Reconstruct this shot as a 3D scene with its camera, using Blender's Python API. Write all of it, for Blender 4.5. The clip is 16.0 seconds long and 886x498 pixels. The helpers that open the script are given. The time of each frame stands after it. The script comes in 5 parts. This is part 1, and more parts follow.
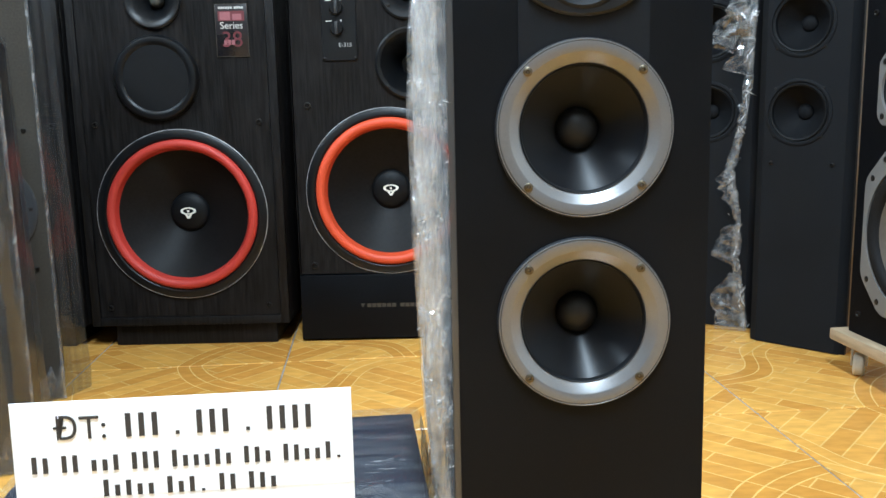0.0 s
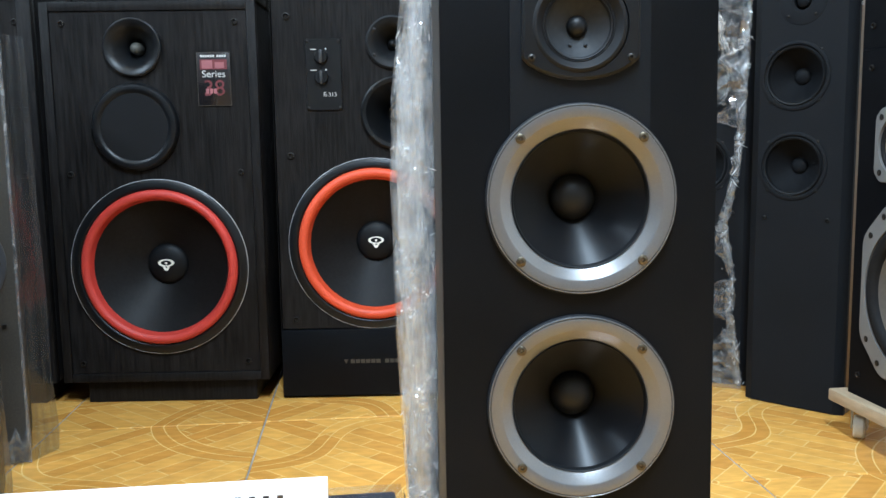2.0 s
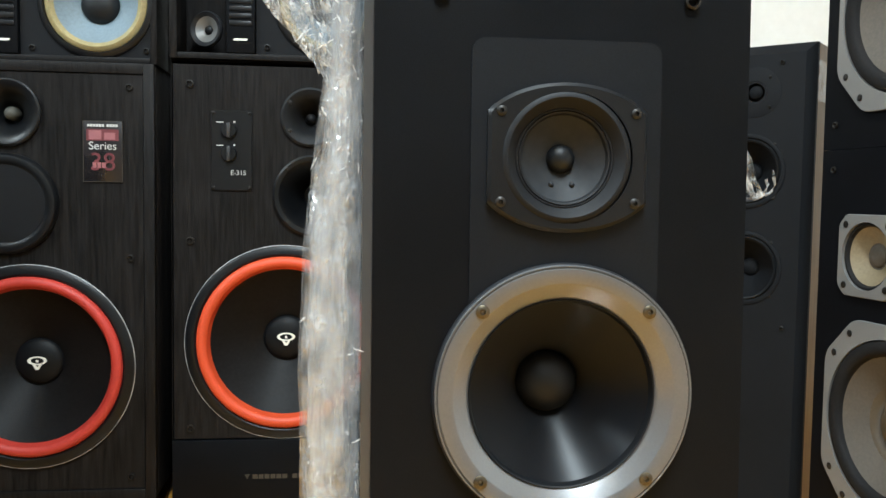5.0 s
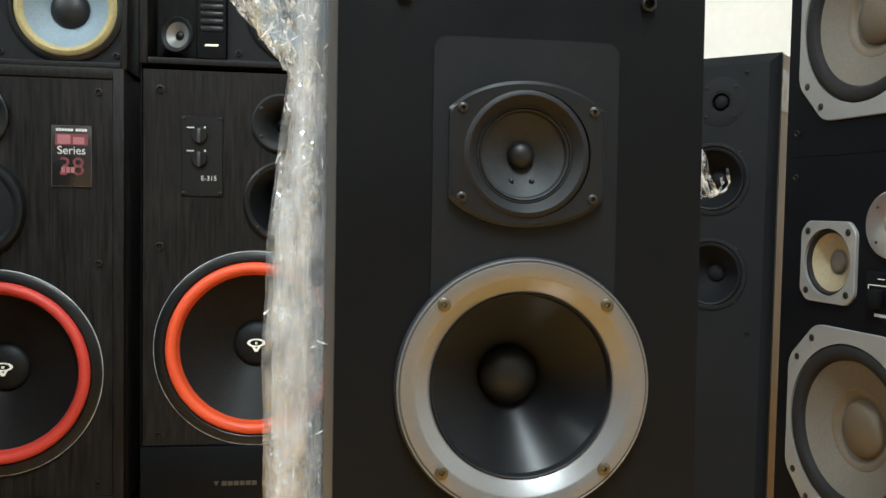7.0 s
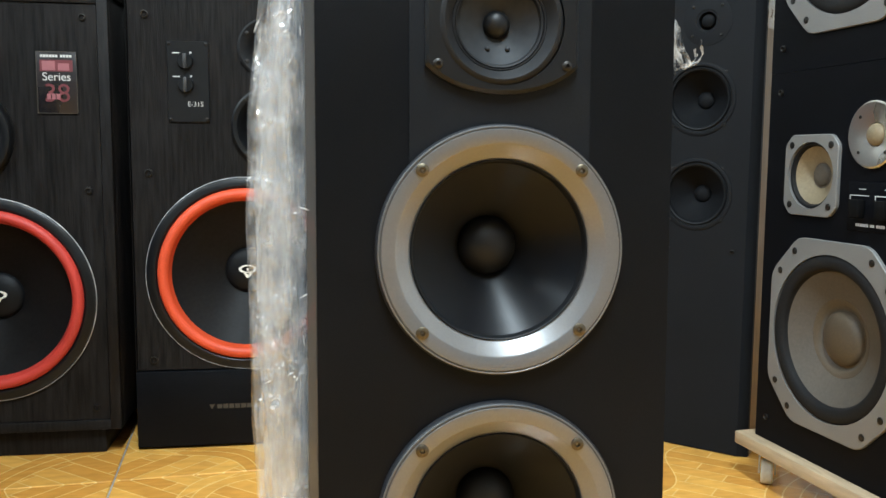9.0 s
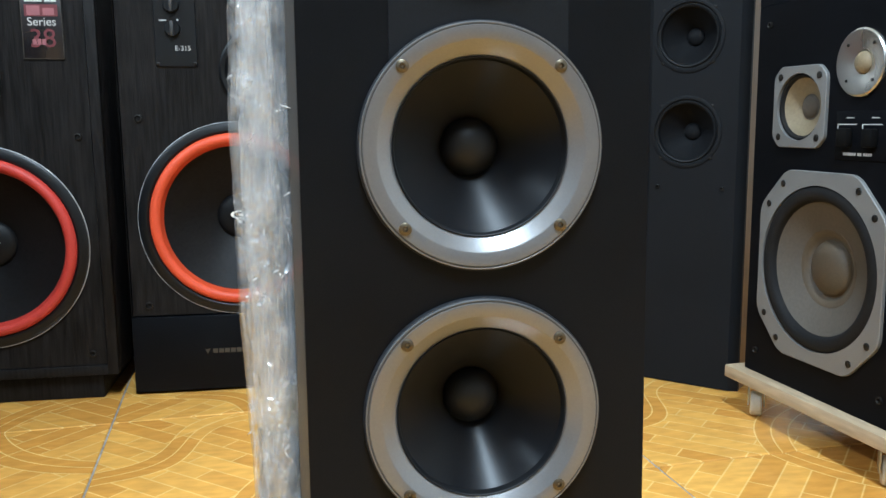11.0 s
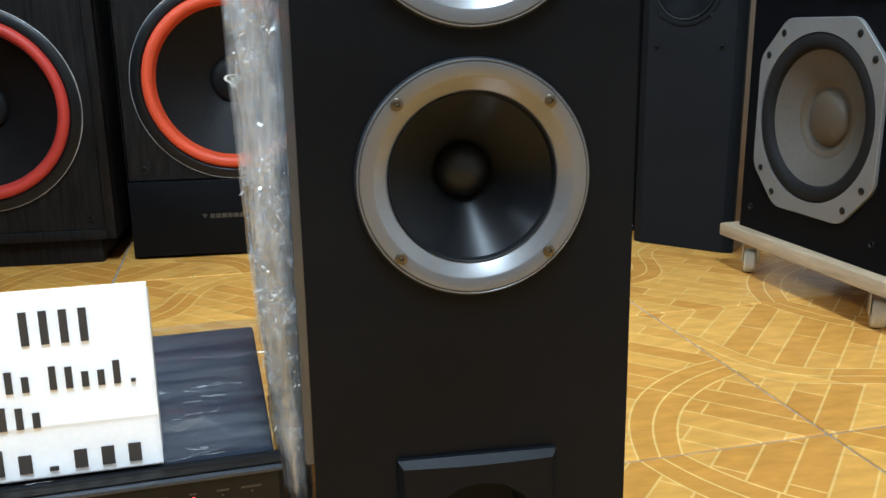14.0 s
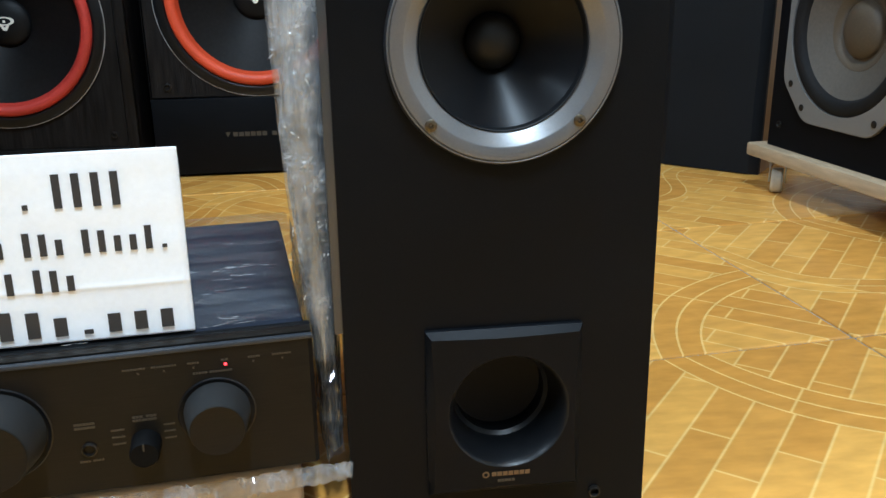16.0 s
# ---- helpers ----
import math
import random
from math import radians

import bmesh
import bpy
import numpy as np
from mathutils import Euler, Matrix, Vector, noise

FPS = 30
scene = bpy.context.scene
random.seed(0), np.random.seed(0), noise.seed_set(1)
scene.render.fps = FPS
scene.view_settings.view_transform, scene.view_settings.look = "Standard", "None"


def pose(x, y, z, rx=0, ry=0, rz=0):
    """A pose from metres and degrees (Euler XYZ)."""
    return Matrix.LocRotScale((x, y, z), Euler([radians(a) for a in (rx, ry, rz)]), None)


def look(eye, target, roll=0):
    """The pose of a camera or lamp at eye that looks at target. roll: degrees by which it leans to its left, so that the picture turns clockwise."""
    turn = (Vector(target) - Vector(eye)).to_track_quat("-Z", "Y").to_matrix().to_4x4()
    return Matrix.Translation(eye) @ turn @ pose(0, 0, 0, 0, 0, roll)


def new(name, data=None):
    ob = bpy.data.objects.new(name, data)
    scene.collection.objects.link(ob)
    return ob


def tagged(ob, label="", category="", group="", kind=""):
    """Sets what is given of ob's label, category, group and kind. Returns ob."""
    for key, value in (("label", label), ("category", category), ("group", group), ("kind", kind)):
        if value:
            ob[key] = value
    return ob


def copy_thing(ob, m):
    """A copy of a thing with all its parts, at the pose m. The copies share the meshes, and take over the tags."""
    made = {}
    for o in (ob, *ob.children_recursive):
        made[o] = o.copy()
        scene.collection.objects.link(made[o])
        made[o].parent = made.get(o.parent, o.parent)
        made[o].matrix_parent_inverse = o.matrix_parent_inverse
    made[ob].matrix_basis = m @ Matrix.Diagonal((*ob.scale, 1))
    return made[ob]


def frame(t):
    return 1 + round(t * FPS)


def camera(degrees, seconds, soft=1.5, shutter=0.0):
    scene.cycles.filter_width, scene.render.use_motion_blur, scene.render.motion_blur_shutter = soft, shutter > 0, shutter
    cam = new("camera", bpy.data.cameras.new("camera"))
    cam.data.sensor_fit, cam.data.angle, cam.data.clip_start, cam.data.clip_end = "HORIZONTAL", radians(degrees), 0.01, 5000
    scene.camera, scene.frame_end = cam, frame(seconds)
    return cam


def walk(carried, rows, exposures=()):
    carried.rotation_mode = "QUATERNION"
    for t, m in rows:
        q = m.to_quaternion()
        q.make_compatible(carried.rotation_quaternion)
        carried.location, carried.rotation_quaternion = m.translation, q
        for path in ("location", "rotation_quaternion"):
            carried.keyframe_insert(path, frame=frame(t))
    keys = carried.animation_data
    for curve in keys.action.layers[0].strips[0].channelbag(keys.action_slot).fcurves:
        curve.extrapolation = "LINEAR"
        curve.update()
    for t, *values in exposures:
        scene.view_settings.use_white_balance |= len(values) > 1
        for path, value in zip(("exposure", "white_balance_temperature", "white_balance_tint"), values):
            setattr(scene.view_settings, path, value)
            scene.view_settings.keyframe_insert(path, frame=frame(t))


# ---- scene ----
cam = camera(54.5, 16.0)
PATH = [
    (0, (0.0127, 0.0195, 0.5353), (0.0113, 1.9906, 0.1966), -1.23),
    (0.5, (0.0093, 0.0218, 0.5456), (0.0229, 1.9996, 0.2491), -1.28),
    (1, (0.0044, 0.0233, 0.5520), (0.0152, 2.0063, 0.2927), -1.07),
    (1.5, (0.0099, 0.0413, 0.5497), (0.0307, 2.0252, 0.2972), -1.13),
    (2, (0.0140, 0.0784, 0.5565), (0.0451, 2.0629, 0.3094), -0.86),
    (2.5, (0.0143, 0.1127, 0.5656), (0.0502, 2.0963, 0.3126), -0.98),
    (3, (0.0093, 0.1541, 0.5769), (0.0743, 2.1350, 0.3089), -1.01),
    (3.5, (0.0140, 0.1970, 0.5879), (0.1170, 2.1787, 0.3385), -0.17),
    (4, (0.0137, 0.2466, 0.5982), (0.1553, 2.2311, 0.3939), 0.29),
    (4.5, (0.0133, 0.2728, 0.6167), (0.1998, 2.2579, 0.4598), 0.66),
    (5, (0.0095, 0.2810, 0.6230), (0.2350, 2.2644, 0.4992), 0.87),
    (7.3, (0.0184, 0.2700, 0.6089), (0.3106, 2.2461, 0.5122), 0.96),
    (7.5, (0.0260, 0.2723, 0.5999), (0.3240, 2.2468, 0.4880), 0.87),
    (8, (0.0237, 0.2706, 0.5795), (0.3259, 2.2412, 0.4200), 0.65),
    (8.5, (0.0249, 0.2623, 0.5732), (0.3236, 2.2301, 0.3765), 0.45),
    (9, (0.0222, 0.2526, 0.5661), (0.3220, 2.2184, 0.3520), 0.36),
    (11.5, (0.0295, 0.2373, 0.5142), (0.3388, 2.1845, 0.1787), -0.90),
    (12, (0.0294, 0.2332, 0.4998), (0.3428, 2.1729, 0.1261), -1.23),
    (12.5, (0.0304, 0.2300, 0.4828), (0.3519, 2.1624, 0.0796), -1.28),
    (13, (0.0332, 0.2273, 0.4576), (0.3624, 2.1514, 0.0222), -1.27),
    (13.5, (0.0332, 0.2234, 0.4452), (0.3486, 2.1410, -0.0274), -1.04),
    (14, (0.0307, 0.2228, 0.4349), (0.3308, 2.1357, -0.0657), -0.83),
    (14.5, (0.0257, 0.2221, 0.4194), (0.3137, 2.1284, -0.1124), -0.72),
    (15, (0.0249, 0.2213, 0.4038), (0.3030, 2.1177, -0.1673), -0.46),
    (15.5, (0.0223, 0.2171, 0.3979), (0.2838, 2.1076, -0.2001), -0.51),
    (16, (0.0220, 0.2116, 0.3872), (0.2709, 2.0961, -0.2347), -0.78),
]
EXPOSURES = [(0, 0.0, 5900, 10), (2.5, 0.0, 5620, 10), (3.5, 0.03, 5480, 10), (4.5, 0.03, 5780, 10), (5.1, 0.0, 6600, 10), (7.5, 0.0, 6750, 10), (9, 0.0, 6400, 10), (11.5, -0.10, 5820, 10), (13, -0.22, 5800, 10), (14.5, -0.38, 5800, 10), (16, -0.53, 5750, 10)]
walk(cam, [(t, look(eye, target, roll)) for t, eye, target, roll in PATH], EXPOSURES)

# ---- world and light ----
world = bpy.data.worlds.new("world")
scene.world = world
world.use_nodes = True
world.node_tree.nodes["Background"].inputs[0].default_value = (0.9, 0.95, 1.0, 1)
world.node_tree.nodes["Background"].inputs[1].default_value = 0.02

ROOM = (-2.3, 2.1, -2.6, 2.62, 2.75)   # x0, x1, y0, y1, height


# fluorescent tubes: middle of the fitting, turn about x, y, z, power; one on the ceiling, one high on the west wall
TUBES = [((0.10, -0.22, 2.75), (0, 0, 90), 148), ((-2.30, 0.45, 2.42), (0, -90, 90), 90)]
for at, turned, power in TUBES:
    lamp = bpy.data.lights.new("tube_lamp", "AREA")
    lamp.shape, lamp.size, lamp.size_y = "RECTANGLE", 1.2, 0.07
    lamp.energy, lamp.color = power, (0.755, 0.90, 0.975)
    lamp_ob = new("tube_lamp", lamp)
    lamp_ob.matrix_world = pose(*at, 0, turned[1], 0) @ pose(0, 0, -0.10, 0, 0, turned[2])

# ---- materials ----


def material(name, colour, rough=0.5, metal=0.0, grain=0.0, grain_scale=60.0, stretch=(1, 1, 1), bump=0.0,
             bump_scale=200.0, wear=0.0, spec=0.5, coat=0.0):
    """A surface with colour variation at two scales, roughness variation and fine relief."""
    m = bpy.data.materials.new(name)
    m.use_nodes = True
    nt = m.node_tree
    b = nt.nodes["Principled BSDF"]
    b.inputs["Metallic"].default_value = metal
    b.inputs["Specular IOR Level"].default_value = spec
    b.inputs["Coat Weight"].default_value = coat
    tc = nt.nodes.new("ShaderNodeTexCoord")
    mp = nt.nodes.new("ShaderNodeMapping")
    mp.inputs["Scale"].default_value = stretch
    nt.links.new(tc.outputs["Object"], mp.inputs[0])
    fine = nt.nodes.new("ShaderNodeTexNoise")
    fine.inputs["Scale"].default_value = grain_scale
    fine.inputs["Detail"].default_value = 6
    nt.links.new(mp.outputs[0], fine.inputs[0])
    broad = nt.nodes.new("ShaderNodeTexNoise")
    broad.inputs["Scale"].default_value = 7.0
    broad.inputs["Detail"].default_value = 4
    nt.links.new(tc.outputs["Object"], broad.inputs[0])
    ramp = nt.nodes.new("ShaderNodeMapRange")
    ramp.inputs["From Min"].default_value, ramp.inputs["From Max"].default_value = 0.3, 0.7
    ramp.inputs["To Min"].default_value, ramp.inputs["To Max"].default_value = 1 - grain, 1 + grain
    nt.links.new(fine.outputs[0], ramp.inputs[0])
    ramp2 = nt.nodes.new("ShaderNodeMapRange")
    ramp2.inputs["From Min"].default_value, ramp2.inputs["From Max"].default_value = 0.3, 0.7
    ramp2.inputs["To Min"].default_value, ramp2.inputs["To Max"].default_value = 1 - wear, 1 + wear
    nt.links.new(broad.outputs[0], ramp2.inputs[0])
    mul = nt.nodes.new("ShaderNodeMath")
    mul.operation = "MULTIPLY"
    nt.links.new(ramp.outputs[0], mul.inputs[0])
    nt.links.new(ramp2.outputs[0], mul.inputs[1])
    col = nt.nodes.new("ShaderNodeVectorMath")
    col.operation = "SCALE"
    col.inputs[0].default_value = colour
    nt.links.new(mul.outputs[0], col.inputs["Scale"])
    nt.links.new(col.outputs[0], b.inputs["Base Color"])
    rr = nt.nodes.new("ShaderNodeMapRange")
    rr.inputs["From Min"].default_value, rr.inputs["From Max"].default_value = 0.3, 0.7
    rr.inputs["To Min"].default_value, rr.inputs["To Max"].default_value = max(0.03, rough - 0.06), min(1, rough + 0.06)
    nt.links.new(broad.outputs[0], rr.inputs[0])
    nt.links.new(rr.outputs[0], b.inputs["Roughness"])
    if bump:
        bn = nt.nodes.new("ShaderNodeTexNoise")
        bn.inputs["Scale"].default_value = bump_scale
        bn.inputs["Detail"].default_value = 3
        nt.links.new(mp.outputs[0], bn.inputs[0])
        bp = nt.nodes.new("ShaderNodeBump")
        bp.inputs["Strength"].default_value = bump
        bp.inputs["Distance"].default_value = 0.001
        nt.links.new(bn.outputs[0], bp.inputs["Height"])
        nt.links.new(bp.outputs[0], b.inputs["Normal"])
    return m


def film_material(name, milk, tint=(0.93, 0.95, 0.97), gloss=0.12, streak=(60, 60, 6), shine_share=0.7, body_white=0.8, least=0.25, detail=7):
    """Thin clear wrapping film: see-through, glossy, a little milky where it is creased."""
    m = bpy.data.materials.new(name)
    m.use_nodes = True
    nt = m.node_tree
    nt.nodes.remove(nt.nodes["Principled BSDF"])
    out = nt.nodes["Material Output"]
    clear = nt.nodes.new("ShaderNodeBsdfTransparent")
    clear.inputs[0].default_value = (*tint, 1)
    white = nt.nodes.new("ShaderNodeBsdfDiffuse")
    white.inputs[0].default_value = (body_white, body_white, body_white, 1)
    thru = nt.nodes.new("ShaderNodeBsdfTranslucent")
    thru.inputs[0].default_value = (body_white, body_white, body_white, 1)
    pale = nt.nodes.new("ShaderNodeMixShader")
    pale.inputs[0].default_value = 0.45
    nt.links.new(white.outputs[0], pale.inputs[1])
    nt.links.new(thru.outputs[0], pale.inputs[2])
    tc = nt.nodes.new("ShaderNodeTexCoord")
    mp = nt.nodes.new("ShaderNodeMapping")
    mp.inputs["Scale"].default_value = streak
    nt.links.new(tc.outputs["Object"], mp.inputs[0])
    nz = nt.nodes.new("ShaderNodeTexNoise")
    nz.inputs["Scale"].default_value = 1.0
    nz.inputs["Detail"].default_value = detail
    nz.inputs["Roughness"].default_value = 0.65
    nt.links.new(mp.outputs[0], nz.inputs[0])
    mr = nt.nodes.new("ShaderNodeMapRange")
    mr.inputs["From Min"].default_value, mr.inputs["From Max"].default_value = 0.38, 0.68
    mr.inputs["To Min"].default_value, mr.inputs["To Max"].default_value = milk * least, min(0.96, milk * 1.8)
    nt.links.new(nz.outputs[0], mr.inputs[0])
    body = nt.nodes.new("ShaderNodeMixShader")
    nt.links.new(mr.outputs[0], body.inputs[0])
    nt.links.new(clear.outputs[0], body.inputs[1])
    nt.links.new(pale.outputs[0], body.inputs[2])
    shine = nt.nodes.new("ShaderNodeBsdfGlossy")
    shine.inputs["Roughness"].default_value = gloss
    fr = nt.nodes.new("ShaderNodeLayerWeight")
    fr.inputs["Blend"].default_value = 0.5
    sq = nt.nodes.new("ShaderNodeMath")
    sq.operation = "POWER"
    sq.inputs[1].default_value = 2.5
    nt.links.new(fr.outputs["Facing"], sq.inputs[0])
    fm = nt.nodes.new("ShaderNodeMath")
    fm.operation = "MULTIPLY_ADD"
    fm.inputs[1].default_value, fm.inputs[2].default_value = shine_share, 0.05 + 0.09 * shine_share
    nt.links.new(sq.outputs[0], fm.inputs[0])
    top = nt.nodes.new("ShaderNodeMixShader")
    nt.links.new(fm.outputs[0], top.inputs[0])
    nt.links.new(body.outputs[0], top.inputs[1])
    nt.links.new(shine.outputs[0], top.inputs[2])
    nt.links.new(top.outputs[0], out.inputs[0])
    return m


TILE = 0.418


def tile_material():
    """Glazed floor tile printed with curved bands between fields of slanting strips, pale lines between them."""
    m = bpy.data.materials.new("printed_tile")
    m.use_nodes = True
    nt = m.node_tree
    N, L = nt.nodes.new, nt.links.new
    b = nt.nodes["Principled BSDF"]

    def math_node(op, a, c=None, clamp=False):
        n = N("ShaderNodeMath")
        n.operation, n.use_clamp = op, clamp
        for i, v in enumerate((a, c)):
            if v is None:
                continue
            if isinstance(v, (int, float)):
                n.inputs[i].default_value = v
            else:
                L(v, n.inputs[i])
        return n.outputs[0]

    tc = N("ShaderNodeTexCoord")
    sp = N("ShaderNodeSeparateXYZ")
    L(tc.outputs["Object"], sp.inputs[0])
    u, v = sp.outputs[0], sp.outputs[1]
    info = N("ShaderNodeObjectInfo")

    def strips(angle, w, h, seed):
        mp = N("ShaderNodeMapping")
        mp.inputs["Rotation"].default_value = (0, 0, radians(angle))
        mp.inputs["Location"].default_value = (seed * 0.7, seed, 0)
        L(tc.outputs["Object"], mp.inputs[0])
        br = N("ShaderNodeTexBrick")
        br.inputs["Scale"].default_value = 1.0
        br.inputs["Brick Width"].default_value, br.inputs["Row Height"].default_value = w, h
        br.inputs["Mortar Size"].default_value, br.inputs["Mortar Smooth"].default_value = 0.0022, 1.0
        br.offset, br.offset_frequency = 0.37, 2
        br.inputs["Color1"].default_value = (0.60, 0.275, 0.049, 1)
        br.inputs["Color2"].default_value = (0.78, 0.415, 0.090, 1)
        br.inputs["Mortar"].default_value = (0.82, 0.525, 0.168, 1)
        L(mp.outputs[0], br.inputs[0])
        return br.outputs[0]

    # two curved double bands across the tile's diagonal, over strips that run square to them
    p = math_node("MULTIPLY", math_node("ADD", u, v), 0.7071 / TILE)
    q = math_node("MULTIPLY", math_node("SUBTRACT", v, u), 0.7071 / TILE)
    bow = math_node("SUBTRACT", math_node("SUBTRACT", p, 0.27), math_node("MULTIPLY", math_node("MULTIPLY", q, q), 0.85))
    wave = math_node("ADD", math_node("ADD", p, 0.27), math_node("MULTIPLY", math_node("SINE", math_node("MULTIPLY", q, 2 * math.pi / 0.8)), 0.075))
    ad = math_node("MINIMUM", math_node("ABSOLUTE", bow), math_node("ABSOLUTE", wave))
    inside = math_node("LESS_THAN", ad, 0.066)
    band = N("ShaderNodeMix")
    band.data_type = "RGBA"
    L(inside, band.inputs[0])
    L(strips(-45, 0.150, 0.03695, -0.0177), band.inputs[6])
    L(strips(45, 0.600, 0.11, 0.031), band.inputs[7])
    edge = math_node("LESS_THAN", math_node("ABSOLUTE", math_node("SUBTRACT", ad, 0.066)), 0.0032)
    mid = math_node("LESS_THAN", ad, 0.0032)
    lines = math_node("MAXIMUM", edge, mid)
    lined = N("ShaderNodeMix")
    lined.data_type = "RGBA"
    L(lines, lined.inputs[0])
    L(band.outputs[2], lined.inputs[6])
    lined.inputs[7].default_value = (0.82, 0.525, 0.168, 1)
    # cloudy print and wear
    cloud = N("ShaderNodeTexNoise")
    cloud.inputs["Scale"].default_value, cloud.inputs["Detail"].default_value = 26, 6
    mp = N("ShaderNodeMapping")
    mp.inputs["Scale"].default_value = (1, 2.4, 1)
    geo = N("ShaderNodeNewGeometry")
    L(geo.outputs["Position"], mp.inputs[0])
    L(mp.outputs[0], cloud.inputs[0])
    cr = N("ShaderNodeMapRange")
    cr.inputs["From Min"].default_value, cr.inputs["From Max"].default_value = 0.3, 0.7
    cr.inputs["To Min"].default_value, cr.inputs["To Max"].default_value = 0.86, 1.12
    L(cloud.outputs[0], cr.inputs[0])
    rnd = math_node("MULTIPLY_ADD", info.outputs["Random"], 0.10)
    rnd.node.inputs[2].default_value = 0.95
    sc = N("ShaderNodeVectorMath")
    sc.operation = "SCALE"
    L(lined.outputs[2], sc.inputs[0])
    L(math_node("MULTIPLY", cr.outputs[0], rnd), sc.inputs["Scale"])
    L(sc.outputs[0], b.inputs["Base Color"])
    smear = N("ShaderNodeTexNoise")
    smear.inputs["Scale"].default_value = 9
    L(geo.outputs["Position"], smear.inputs[0])
    rr = N("ShaderNodeMapRange")
    rr.inputs["To Min"].default_value, rr.inputs["To Max"].default_value = 0.10, 0.26
    L(smear.outputs[0], rr.inputs[0])
    L(rr.outputs[0], b.inputs["Roughness"])
    b.inputs["Specular IOR Level"].default_value = 0.75
    bp = N("ShaderNodeBump")
    bp.inputs["Strength"].default_value, bp.inputs["Distance"].default_value = 0.12, 0.001
    L(lines, bp.inputs["Height"])
    L(bp.outputs[0], b.inputs["Normal"])
    return m


